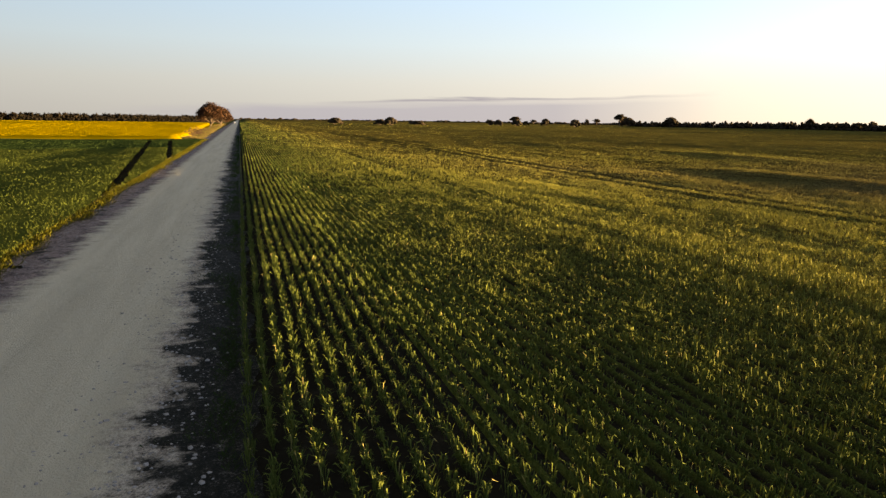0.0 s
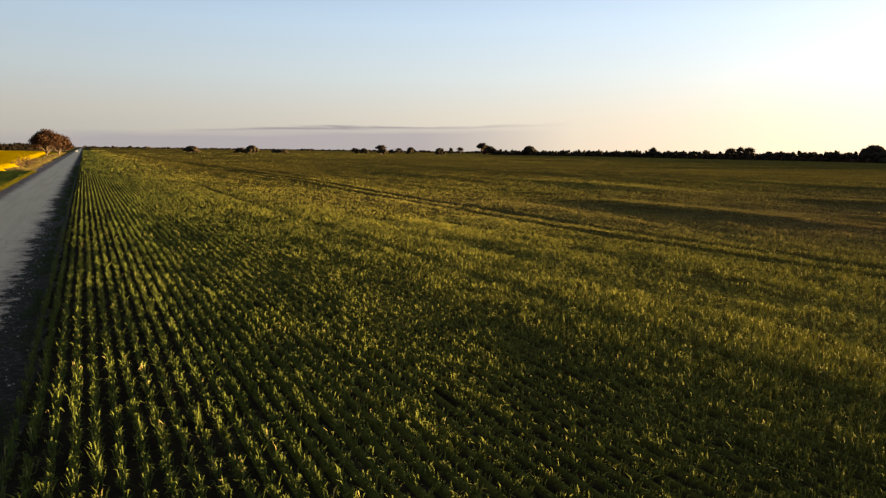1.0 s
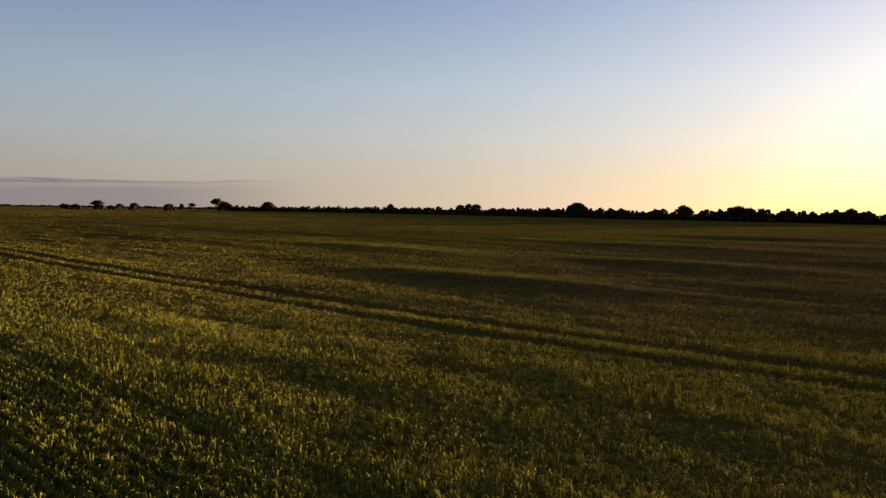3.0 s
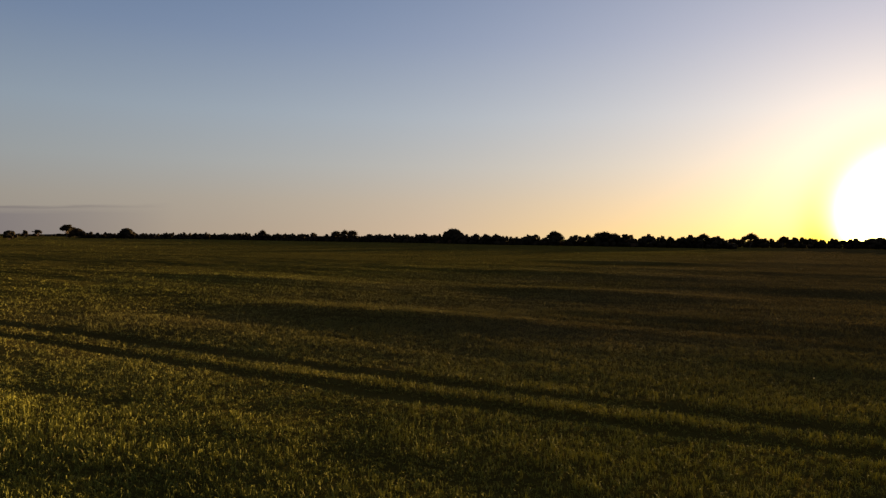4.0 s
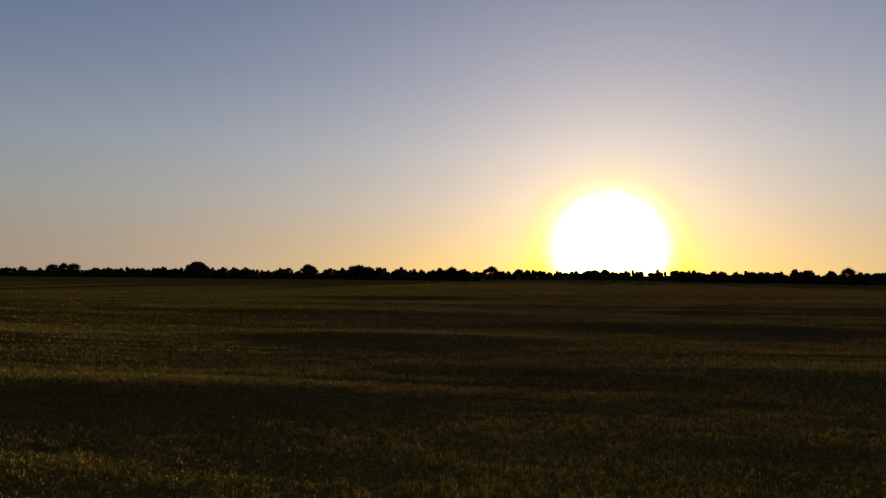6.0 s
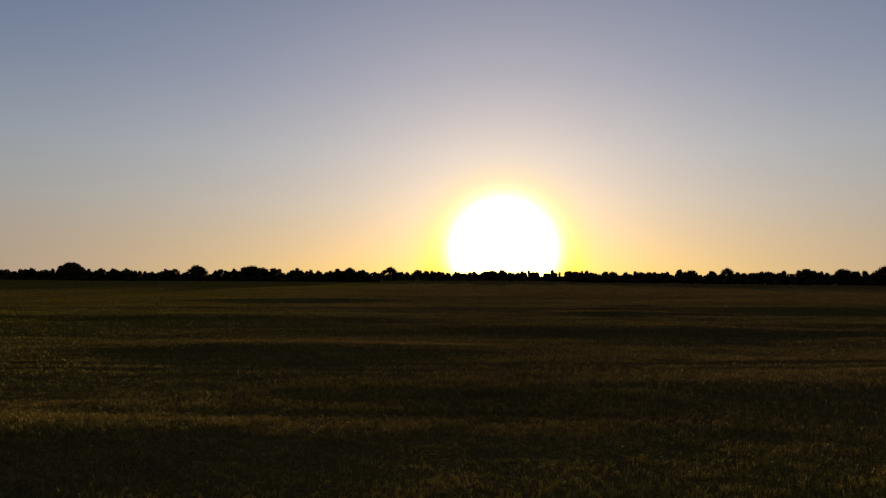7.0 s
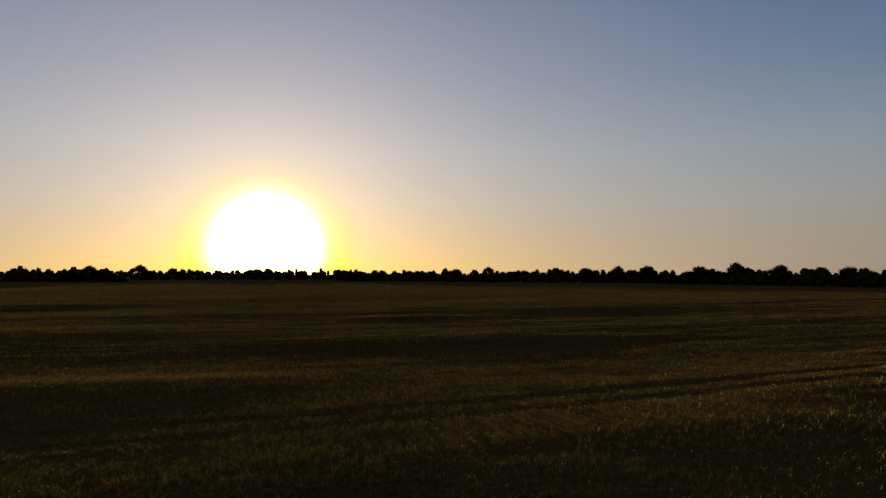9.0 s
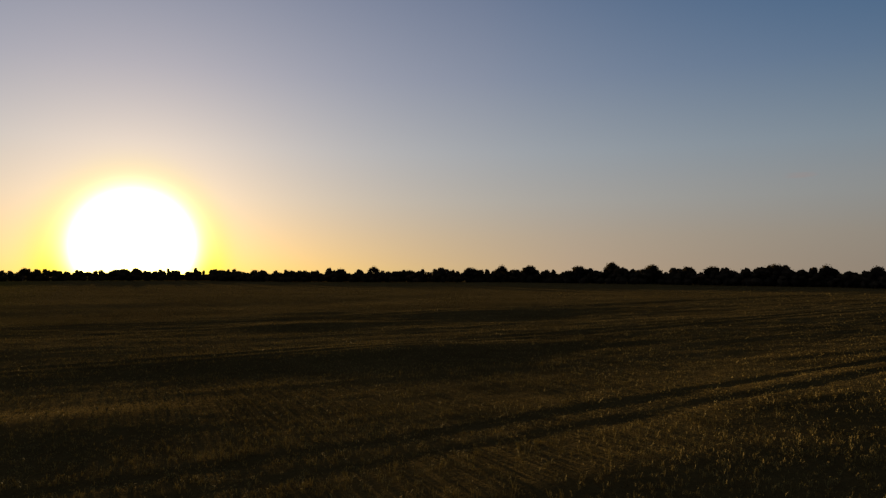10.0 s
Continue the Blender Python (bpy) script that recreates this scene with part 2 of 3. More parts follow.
M_gumleaf = leafy("gum_leaf", (0.026, 0.015, 0.010), (0.064, 0.033, 0.020), (0.085, 0.036, 0.020), through=0.1, rough=0.8, gloss=0.02, patch=0.2, dry_amount=0.04)
M_mallee = leafy("mallee_leaf", (0.028, 0.023, 0.016), (0.056, 0.042, 0.028), (0.07, 0.045, 0.03), through=0.2, rough=0.8, gloss=0.01, patch=0.2, dry_amount=0.04)
# trees behind the canola: their shade is put into this darker leaf colour
M_shaded_leaf = leafy("shaded_tree_leaf", (0.009, 0.008, 0.006), (0.017, 0.013, 0.010), (0.02, 0.015, 0.011), through=0.05, rough=0.9, gloss=0.0, patch=0.2, dry_amount=0.03)
M_drygrass = leafy("dry_grass", (0.09, 0.068, 0.028), (0.17, 0.125, 0.05), (0.10, 0.11, 0.03), through=0.2, rough=0.8, gloss=0.01, patch=0.2)
M_edge = leafy("edge_grass", (0.048, 0.048, 0.006), (0.090, 0.080, 0.009), (0.09, 0.075, 0.013), through=0.2, rough=0.8, gloss=0.01, patch=0.2)
M_bark = earthy("gum_bark", [(0.2, (0.06, 0.042, 0.032)), (0.6, (0.14, 0.105, 0.08)), (0.9, (0.26, 0.21, 0.17))], 1.5, 12.0, 0.03)
M_deadwood = earthy("dead_wood", [(0.2, (0.035, 0.024, 0.016)), (0.6, (0.085, 0.055, 0.035)), (0.9, (0.15, 0.10, 0.065))], 2.0, 14.0, 0.02)
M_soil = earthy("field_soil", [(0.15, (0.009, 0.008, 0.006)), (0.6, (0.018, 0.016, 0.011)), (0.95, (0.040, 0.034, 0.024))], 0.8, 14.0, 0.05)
M_ground = earthy("paddock", [(0.15, (0.035, 0.042, 0.016)), (0.55, (0.070, 0.075, 0.026)), (0.95, (0.13, 0.115, 0.05))], 0.02, 0.6, 0.1)


def road_surface(name):
    """Pale packed gravel in the middle, going over into dark earth with pale rubble towards the field edges."""
    mat, tr, out = material(name)
    part_of = tr.nodes.new("ShaderNodeSeparateXYZ")
    tr.links.new(tr.nodes.new("ShaderNodeTexCoord").outputs["Object"], part_of.inputs[0])
    x = part_of.outputs[0]
    wob = maths(tr, "SUBTRACT", maths(tr, "ADD", maths(tr, "MULTIPLY", noise_tex(tr, 0.5, 3.0, 0.55, (1.0, 0.6, 1)), 1.4), maths(tr, "MULTIPLY", noise_tex(tr, 1.5, 6.0, 0.7, (0.6, 1.0, 1)), 2.0)), 1.7)
    xr = maths(tr, "ADD", x, wob)
    right = maths(tr, "MULTIPLY_ADD", xr, 0.9, 1.75, clamp=True)               # 0 on the gravel, 1 at the crop
    left = maths(tr, "MULTIPLY_ADD", maths(tr, "SUBTRACT", x, wob), -1.2, -6.3, clamp=True)
    fine, mid = noise_tex(tr, 28.0, 4.0, 0.75), noise_tex(tr, 7.0, 4.0, 0.65)
    grit = maths(tr, "MULTIPLY_ADD", fine, 0.55, maths(tr, "MULTIPLY", mid, 0.5))
    lane = noise_tex(tr, 0.9, 4.0, 0.6, (1.5, 0.08, 1))
    pale = ramp(tr, maths(tr, "MULTIPLY_ADD", lane, 0.7, maths(tr, "MULTIPLY", grit, 0.3)), (0.25, (0.42, 0.355, 0.255)), (0.5, (0.55, 0.475, 0.345)), (0.75, (0.64, 0.56, 0.415)))
    rubble = ramp(tr, grit, (0.36, (0.05, 0.043, 0.035)), (0.45, (0.20, 0.17, 0.135)), (0.54, (0.40, 0.335, 0.265)), (0.70, (0.58, 0.49, 0.39)))
    dark = ramp(tr, grit, (0.40, (0.010, 0.010, 0.007)), (0.58, (0.024, 0.022, 0.016)), (0.70, (0.14, 0.125, 0.11)))
    rusty = ramp(tr, grit, (0.36, (0.045, 0.035, 0.034)), (0.47, (0.13, 0.098, 0.092)), (0.56, (0.26, 0.195, 0.175)), (0.72, (0.46, 0.34, 0.28)))
    pocket = noise_tex(tr, 1.1, 4.0, 0.6)
    verge = mixed(tr, maths(tr, "MULTIPLY_ADD", pocket, 5.0, maths(tr, "MULTIPLY_ADD", right, 4.0, -4.6), clamp=True), rubble, dark)
    verge = mixed(tr, left, verge, mixed(tr, maths(tr, "MULTIPLY_ADD", pocket, 6.0, -3.0, clamp=True), rusty, dark))
    col = mixed(tr, maths(tr, "MAXIMUM", maths(tr, "MULTIPLY", right, 2.0, clamp=True), maths(tr, "MULTIPLY", left, 1.3, clamp=True)), pale, verge)
    p = node(tr, "ShaderNodeBsdfPrincipled", Roughness=0.95)
    p.inputs["Specular IOR Level"].default_value = 0.1
    tr.links.new(col, p.inputs["Base Color"])
    tr.links.new(bumped(tr, grit, 1.0, 0.09), p.inputs["Normal"])
    tr.links.new(p.outputs[0], out.inputs[0])
    return mat


M_gravel = road_surface("road_gravel")
M_verge = road_surface("verge_rubble")
M_stone = earthy("pale_stone", [(0.2, (0.20, 0.18, 0.165)), (0.8, (0.36, 0.33, 0.31))], 3.0, 20.0, 0.01)


# Terrain and meshes
rng = np.random.default_rng(7)


def smooth(v, a, b):
    u = np.clip((v - a) / (b - a), 0, 1)
    return u * u * (3 - 2 * u)


class Lattice:
    """Smooth value noise over the plane, for numpy arrays."""

    def __init__(self, seed):
        self.g = np.random.default_rng(seed).random((256, 256)) * 2 - 1

    def __call__(self, x, y):
        xi, yi = np.floor(x).astype(int), np.floor(y).astype(int)
        u, v = x - xi, y - yi
        u, v = u * u * (3 - 2 * u), v * v * (3 - 2 * v)
        g = lambda a, b: self.g[a % 256, b % 256]
        return (g(xi, yi) * (1 - u) + g(xi + 1, yi) * u) * (1 - v) + (g(xi, yi + 1) * (1 - u) + g(xi + 1, yi + 1) * u) * v


N1, N2, N3, N4 = Lattice(1), Lattice(2), Lattice(3), Lattice(4)
# low swells across the sun: x, y, half width, half length, height
SWELLS = [(16.5, 46, 1.8, 16, 0.06), (26.0, 62, 3.0, 16, 0.10), (36.0, 52, 2.6, 9, 0.15), (49.5, 47, 3.4, 13, 0.30), (61, 17, 3.2, 9, 0.18), (77, 42, 4.4, 15, 0.34), (71, 86, 4.6, 16, 0.32),
          (95.5, 9, 3.8, 12, 0.32), (123, 8, 4.0, 10, 0.26), (133, -22, 5.0, 15, 0.34), (110, 60, 6.0, 26, 0.25), (30, 100, 4.0, 22, 0.16), (62, 128, 6, 26, 0.24), (168, 66, 6, 26, 0.34), (186, 40, 6, 30, 0.3), (66, -24, 4, 12, 0.16)]
ROW, ROW_0 = 0.30, 0.04                       # spacing of the drilled rows, the first row
TRAMS = (13.8, 28.9, 31.6, 64.9, 67.4, 94.0, 96.6, 130.0, 132.6)


def track_bend(x, y):
    """The wheel tracks swing east towards the south."""
    return 0.12 * np.logaddexp(0, (30 - y) / 4) * 4 * smooth(x, 16, 30)


def terrain(x, y):
    z = 0.11 * N1(x / 17 + 5, y / 55) + 0.035 * N2(x / 6.0, y / 22) + 0.30 * N3(x / 120, y / 160) + 0.16 * N4(x / 38, y / 110)
    for sx, sy, wx, wy, h in SWELLS:
        z = z + 1.1 * h * np.exp(-((x - sx) / wx) ** 2 - ((y - sy) / wy) ** 2)
    z = z + 0.0016 * np.maximum(np.hypot(x, 0.5 * np.maximum(y - 200, 0)) - 130, 0) * (x > 0) * smooth(y, 60, 260)           # the land rises slowly to the north-east
    inside = smooth(x, 1.0, 14.0) + smooth(-x, 8.5, 22.0)
    z = np.where((z < 0) & (x > 0), z * smooth(x, 12.0, 40.0), z)          # no hollows beside the road
    return z * inside + 0.23 * smooth(x, 0.0, 0.9) * (1 - smooth(x, 5.0, 34.0))


def crop_height(x, y):
    """How tall the wheat stands: waves, thin places and wheel tracks."""
    h = 0.32 + 0.045 * N2(x / 1.7 + 9, y / 20) + 0.025 * N3(x / 0.75, y / 18) + 0.06 * N4(x / 0.75, y / 1.3) + 0.05 * N1(x / 5.0, y / 13) + (0.02 + 0.045 * smooth(x, 8, 20)) * N1(x / 2.3 + 30, y / 4.4)
    for tx in TRAMS:
        off = x - tx - track_bend(x, y) - 0.15 * N3(y / 25, x * 0 + tx)
        deep, wide = (0.10, 0.32) if tx < 20 else (0.24, 0.55) if tx < 40 else (0.13, 0.55)
        h = h - deep * np.exp(-np.abs(off / wide) ** 3) + (0.3 * deep) * np.exp(-((off - 0.9) / 0.45) ** 2)
    return np.maximum(h, np.where(x < 1.3, 0.27, 0.05))


def mesh_from(name, verts, tris_or_quads, mat, smooth_shade=False):
    me = bpy.data.meshes.new(name)
    verts = np.asarray(verts, np.float32).reshape(-1, 3)
    faces = np.asarray(tris_or_quads, np.int32)
    k = faces.shape[1]
    me.vertices.add(len(verts))
    me.vertices.foreach_set("co", verts.ravel())
    me.loops.add(faces.size)
    me.loops.foreach_set("vertex_index", faces.ravel())
    me.polygons.add(len(faces))
    me.polygons.foreach_set("loop_start", np.arange(0, faces.size, k, dtype=np.int32))
    me.polygons.foreach_set("use_smooth", np.full(len(faces), smooth_shade))
    me.materials.append(mat)
    me.update(calc_edges=True)
    return me


def sheet(xs, ys, zfun):
    gx, gy = np.meshgrid(xs, ys, indexing="ij")
    v = np.stack([gx, gy, zfun(gx, gy)], -1).reshape(-1, 3)
    n, m = len(xs), len(ys)
    i = (np.arange(n - 1)[:, None] * m + np.arange(m - 1)[None]).ravel()
    return v, np.stack([i, i + m, i + m + 1, i + 1], 1)


def spread(a, b, step, grow, ends):
    """Coordinates: even steps from a to b, then growing outwards to the two ends."""
    mid = list(np.arange(a, b + 1e-6, step))
    lo, s = [], step
    while (lo[-1] if lo else a) > ends[0]:
        s *= grow
        lo.append((lo[-1] if lo else a) - s)
    hi, s = [], step
    while (hi[-1] if hi else mid[-1]) < ends[1]:
        s *= grow
        hi.append((hi[-1] if hi else mid[-1]) + s)
    return np.array(lo[::-1] + mid + hi)


def blades(px, py, pz, h, w, lean=0.45):
    """Tapered blades at the given places: bent, each turned its own way."""
    n = len(px)
    a, b = rng.random(n) * 2 * np.pi, rng.random(n) * 2 * np.pi
    ux, uy = np.cos(a) * w / 2, np.sin(a) * w / 2
    lx, ly = np.cos(b) * h * lean * rng.random(n), np.sin(b) * h * lean * rng.random(n)
    base = np.stack([px, py, pz], 1)
    side = np.stack([ux, uy, ux * 0], 1)
    tip = base + np.stack([lx, ly, h * (1 - 0.25 * rng.random(n))], 1)
    # leaves that hang broad at the top
    drop = np.stack([lx * 0, ly * 0, h * rng.uniform(0.0, 0.22, n)], 1)
    v = np.stack([base, tip + side, tip - side - drop], 1).reshape(-1, 3)
    return v, (np.arange(n)[:, None] * 3 + [0, 1, 2])


def stuff(name, chunks, mat, label, category):
    vs, fs, k = [], [], 0
    for v, f in chunks:
        vs.append(v)
        fs.append(f + k)
        k += len(v)
    return tagged(new(name, mesh_from(name, np.concatenate(vs), np.concatenate(fs), mat)), label, category, "", "stuff")


# ---- the ground ----
v, f = sheet(spread(-40, 160, 5.0, 1.12, (-4600, 4600)), spread(-60, 180, 6.0, 1.12, (-4600, 4600)), lambda x, y: terrain(x, y) - 0.06)
tagged(new("ground", mesh_from("ground", v, f, M_ground, True)), "flat farmland with dry grass reaching the horizon", "ground", "", "structure")

EAST_FIELD_END = 640.0


def road_edge(y, side):
    return 0.22 * N4(y / 1.7, y * 0 + side) + 0.12 * N2(y / 0.5, y * 0 + side)


# road and its two verges, laid on the ground
ys = np.concatenate([np.arange(-30, 60, 0.25), np.arange(60, 200, 1.0), np.arange(200, 1900, 12.0)])


def strip(name, x0, x1, n, zfun, mat, label, category, e0=0.0, e1=0.0):
    u = np.linspace(0, 1, n)
    gu, gy = np.meshgrid(u, ys, indexing="ij")
    a, b = x0 + e0 * road_edge(gy, 3.0), x1 + e1 * road_edge(gy, 11.0)
    gx = a + (b - a) * gu
    m = len(ys)
    v = np.stack([gx, gy, zfun(gx, gy, gu)], -1).reshape(-1, 3)
    i = (np.arange(n - 1)[:, None] * m + np.arange(m - 1)[None]).ravel()
    return tagged(new(name, mesh_from(name, v, np.stack([i, i + m, i + m + 1, i + 1], 1), mat, True)), label, category, "", "structure")


strip("road", -6.0, -1.2, 34, lambda x, y, u: 0.045 + 0.025 * np.sin(np.pi * u) + 0.008 * N4(x * 2, y * 1.2) * (1 - smooth(y, 15, 50)) - 0.02 * np.exp(-((u - 0.3) / 0.07) ** 2) - 0.02 * np.exp(-((u - 0.72) / 0.07) ** 2), M_gravel,
      "pale grey compacted gravel farm road with soft edges", "road", 1.0, 1.0)
strip("verge", -8.0, 0.3, 42, lambda x, y, u: 0.035 + 0.035 * N4(x * 1.5, y * 1.5) * (1 - smooth(y, 25, 58)) * (1 - np.exp(-((x + 3.6) / 2.2) ** 4)) + 0.02 * N2(x * 5, y * 5) * smooth(x, -2.2, -1.2) * (1 - smooth(y, 20, 50)), M_verge,
      "dark earth verge with loose pale rubble beside the road", "verge")

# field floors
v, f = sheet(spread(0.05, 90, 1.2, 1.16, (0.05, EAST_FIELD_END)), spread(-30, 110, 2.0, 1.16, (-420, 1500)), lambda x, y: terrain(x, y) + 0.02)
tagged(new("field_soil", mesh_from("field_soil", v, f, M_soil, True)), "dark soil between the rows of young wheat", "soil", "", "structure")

# ---- the wheat ----
LINE = np.array([(0, -2), (4.5, 13.4), (12, 23.7), (18, 28), (30, 32.3), (45, 33)], float)      # the open ground is seen from here


def off_line(x, y, line):
    best = np.full(x.shape, 1e9)
    for (ax, ay), (bx, by) in zip(line[:-1], line[1:]):
        dx, dy = bx - ax, by - ay
        u = np.clip(((x - ax) * dx + (y - ay) * dy) / (dx * dx + dy * dy), 0, 1)
        best = np.minimum(best, np.hypot(x - ax - u * dx, y - ay - u * dy))
    return best


def headland(x):
    """1 by the road, where the drilled rows stand apart, 0 where the crop has closed."""
    return 1 - smooth(x, 11.0, 27.0)


def sparse(x, y):
    """1 where the crop stands thin over dark soil, in the south-east, else 0."""
    return smooth(x, 36.0, 58.0) * (1 - smooth(y, 8.0, 46.0)) * (1 - smooth(off_line(x, y, LINE), 18.0, 40.0))


def south_edge(x):
    return np.interp(x, (0, 5, 10, 20, 30, 45, 55, 65, 80, 140, 400), (-8, -6, -1, 12, 16, 15, 8, -7, -37, -150, -640))


def leaves(px, py, pz, h, w, reach):
    """Wheat leaves that rise from the foot, arch over and end in a drooping point."""
    n = len(px)
    b = rng.random(n) * 2 * np.pi
    c, q = np.cos(b), np.sin(b)
    twist = b + np.pi / 2 + rng.normal(0, 0.55, n)
    side = np.stack([np.cos(twist) * w / 2, np.sin(twist) * w / 2, rng.normal(0, 0.22, n) * w], 1)
    at_foot = lambda k, z: np.stack([px + c * reach * k, py + q * reach * k, pz + h * z], 1)
    crook = at_foot(rng.uniform(0.3, 0.6, n), rng.uniform(0.66, 0.92, n))
    tip = at_foot(rng.uniform(0.8, 1.1, n), rng.uniform(0.48, 1.08, n))
    v = np.stack([at_foot(0.0, 0.02), crook + side, crook - side, tip], 1).reshape(-1, 3)
    i = np.arange(n)[:, None] * 4
    return v, np.concatenate([i + [0, 1, 2], i + [2, 1, 3]])


# nearest and farthest distance, plants a square metre, leaves a plant, leaf width, how far the leaves reach out
BANDS = [(-1, 17, 51.0, 5, 0.0168, 0.135), (17, 30, 17.0, 5, 0.019, 0.15), (30, 55, 10.5, 3, 0.026, 0.15), (55, 100, 6.5, 2, 0.042, 0.17),
         (100, 200, 2.0, 1, 0.12, 0.2), (200, 420, 0.55, 1, 0.27, 0.25), (420, 900, 0.16, 1, 0.5, 0.3)]


def wheat_band(near, far, plants, per_plant, width, reach):
    """Plants of one stretch of the field: in rows by the road, in closed uneven stands further in."""
    x0, x1, y0, y1 = 0.0, min(46.0 + far, EAST_FIELD_END), max(-420.0, -2.0 - far * 0.9), min(34.0 + far, 1300.0)
    n = int((x1 - x0) * (y1 - y0) * plants)
    x, y = rng.uniform(x0, x1, n), rng.uniform(y0, y1, n)
    d = off_line(x, y, LINE) * rng.uniform(0.93, 1.07, n)
    k = (d > near) & (d <= far) & (y > south_edge(x))
    x, y = x[k], y[k]
    if far > 50 and near < 100:                       # the rows by the road stay plain to see a long way off
        m = int(6 * (min(far, 110) - near) * plants)
        xx, yy = rng.uniform(0, 15, m), rng.uniform(20 + near * 0.7, 34 + far, m)
        dd = off_line(xx, yy, LINE)
        k = (dd > near) & (dd <= far)
        x, y = np.concatenate([x, xx[k]]), np.concatenate([y, yy[k]])
    n = len(x)
    close = 1 - headland(x)
    if near < 150:
        loose = 0.020 + 0.06 * close
        row = np.round((x - ROW_0) / ROW) * ROW + ROW_0
        x = np.maximum(row, ROW_0) + rng.normal(0, 1, n) * loose + 0.018 * N2(y / 4, row)
    if near < 60:
        y = y + (1 - close) * 0.04 * np.sin(y * 2 * np.pi / 0.14)                # plants stand in small bunches
    h = crop_height(x, y)
    gaps = N3(x / 0.45, y / 0.9) * (0.15 + 0.4 * close) + 0.85 * N4(x / 1.1, y / 3.4) * close
    k = (h > 0.12) & (gaps > -0.85 + 0.3 * rng.random(n)) & (rng.random(n) > 0.12 * close + 0.4 * sparse(x, y))
    x, y, h = x[k], y[k], h[k] * (0.70 + 0.40 * rng.random(k.sum()))
    x, y, h = np.repeat(x, per_plant), np.repeat(y, per_plant), np.repeat(h, per_plant)
    n = len(x)
    slim = 1 - (0.45 if 20 < near < 60 else 0.0) * headland(x)
    x, y, h = x + rng.normal(0, 0.016, n), y + rng.normal(0, 0.022, n), h * rng.uniform(0.62, 1.1, n)
    return leaves(x, y, terrain(x, y), h, slim * width * rng.uniform(0.65, 1.35, n), slim * reach * rng.uniform(0.35, 1.25, n))


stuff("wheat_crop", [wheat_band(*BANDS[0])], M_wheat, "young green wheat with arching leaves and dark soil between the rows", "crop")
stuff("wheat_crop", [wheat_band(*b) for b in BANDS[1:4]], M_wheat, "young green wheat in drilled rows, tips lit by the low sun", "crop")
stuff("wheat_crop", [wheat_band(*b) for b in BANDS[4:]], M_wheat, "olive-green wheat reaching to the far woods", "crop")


def canopy_part(x, y):
    """How much of the crop's height the dense lower leaves fill."""
    near_rows = 0.52 * (1 - smooth(y, 40, 80)) * smooth(x, 2.0, 7.0) * (1 - smooth(x, 11.0, 18.0)) * np.maximum(0.45 + 0.55 * np.cos((x - ROW_0) * 2 * np.pi / ROW), 0.05)
    return near_rows + np.maximum(0.34 * smooth(x, 11.0, 24.0) * (1 - 0.75 * sparse(x, y)), 0.42 * smooth(y, 50, 100)) + 0.24 * (1 - 0.8 * sparse(x, y)) * smooth(off_line(x, y, LINE), 30, 120) * smooth(x, 11.0, 24.0)


track_lines = [tx + np.arange(-0.9, 0.95, 0.15) for tx in TRAMS]
xs = np.unique(np.round(np.concatenate([np.arange(1.9, 18.0, 0.1), spread(0.2, 130, 0.45, 1.14, (0.2, EAST_FIELD_END))] + [t[(t > 0)] for t in track_lines]), 2))
v, f = sheet(xs, spread(-40, 130, 1.2, 1.14, (-420, 3400)), lambda x, y: x * 0)
x, y = v[:, 0] + track_bend(v[:, 0], v[:, 1]), v[:, 1]
share = canopy_part(x, y)
v = np.stack([x, y, terrain(x, y) + crop_height(x, y) * share + 0.03 * smooth(x, 16, 24) - 0.06 * (share < 0.02)], 1)
keep = (share[f] > 0.02).any(1) & (y[f].min(1) > south_edge(x[f[:, 0]]) - 40)
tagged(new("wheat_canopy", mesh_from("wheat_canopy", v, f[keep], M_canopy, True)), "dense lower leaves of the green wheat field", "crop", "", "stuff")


# ---- trees ----
def tube(points, radii, sides=7):
    pts = [Vector(p) for p in points]
    vs, fs = [], []
    for k, (p, r) in enumerate(zip(pts, radii)):
        way = (pts[min(k + 1, len(pts) - 1)] - pts[max(k - 1, 0)]).normalized()
        q = way.to_track_quat("Z", "Y")
        for s in range(sides):
            a = 2 * math.pi * s / sides
            vs.append(p + q @ Vector((math.cos(a) * r, math.sin(a) * r, 0)))
    for k in range(len(pts) - 1):
        for s in range(sides):
            a, b = k * sides + s, k * sides + (s + 1) % sides
            fs.append((a, b, b + sides, a + sides))
    return np.array([tuple(p) for p in vs]), np.array(fs)


def leaf_cloud(r, centres, sizes, n, leaf):
    """Small leaf sprays round the centres, thicker towards the outside of each clump."""
    k = r.integers(0, len(centres), n)
    d = r.normal(0, 1, (n, 3))
    d /= np.linalg.norm(d, axis=1)[:, None]
    p = centres[k] + d * sizes[k] * (r.random(n) ** 0.33)[:, None]
    u, w = r.normal(0, 1, (n, 3)), r.normal(0, 1, (n, 3))
    u /= np.linalg.norm(u, axis=1)[:, None]
    w = np.cross(u, w)
    w /= np.linalg.norm(w, axis=1)[:, None] + 1e-9
    s = (leaf * r.uniform(0.6, 1.4, n))[:, None]
    v = np.stack([p - u * s, p + w * s * 0.55, p + u * s, p - w * s * 0.55], 1).reshape(-1, 3)
    return v, np.arange(n)[:, None] * 4 + [0, 1, 2, 3]


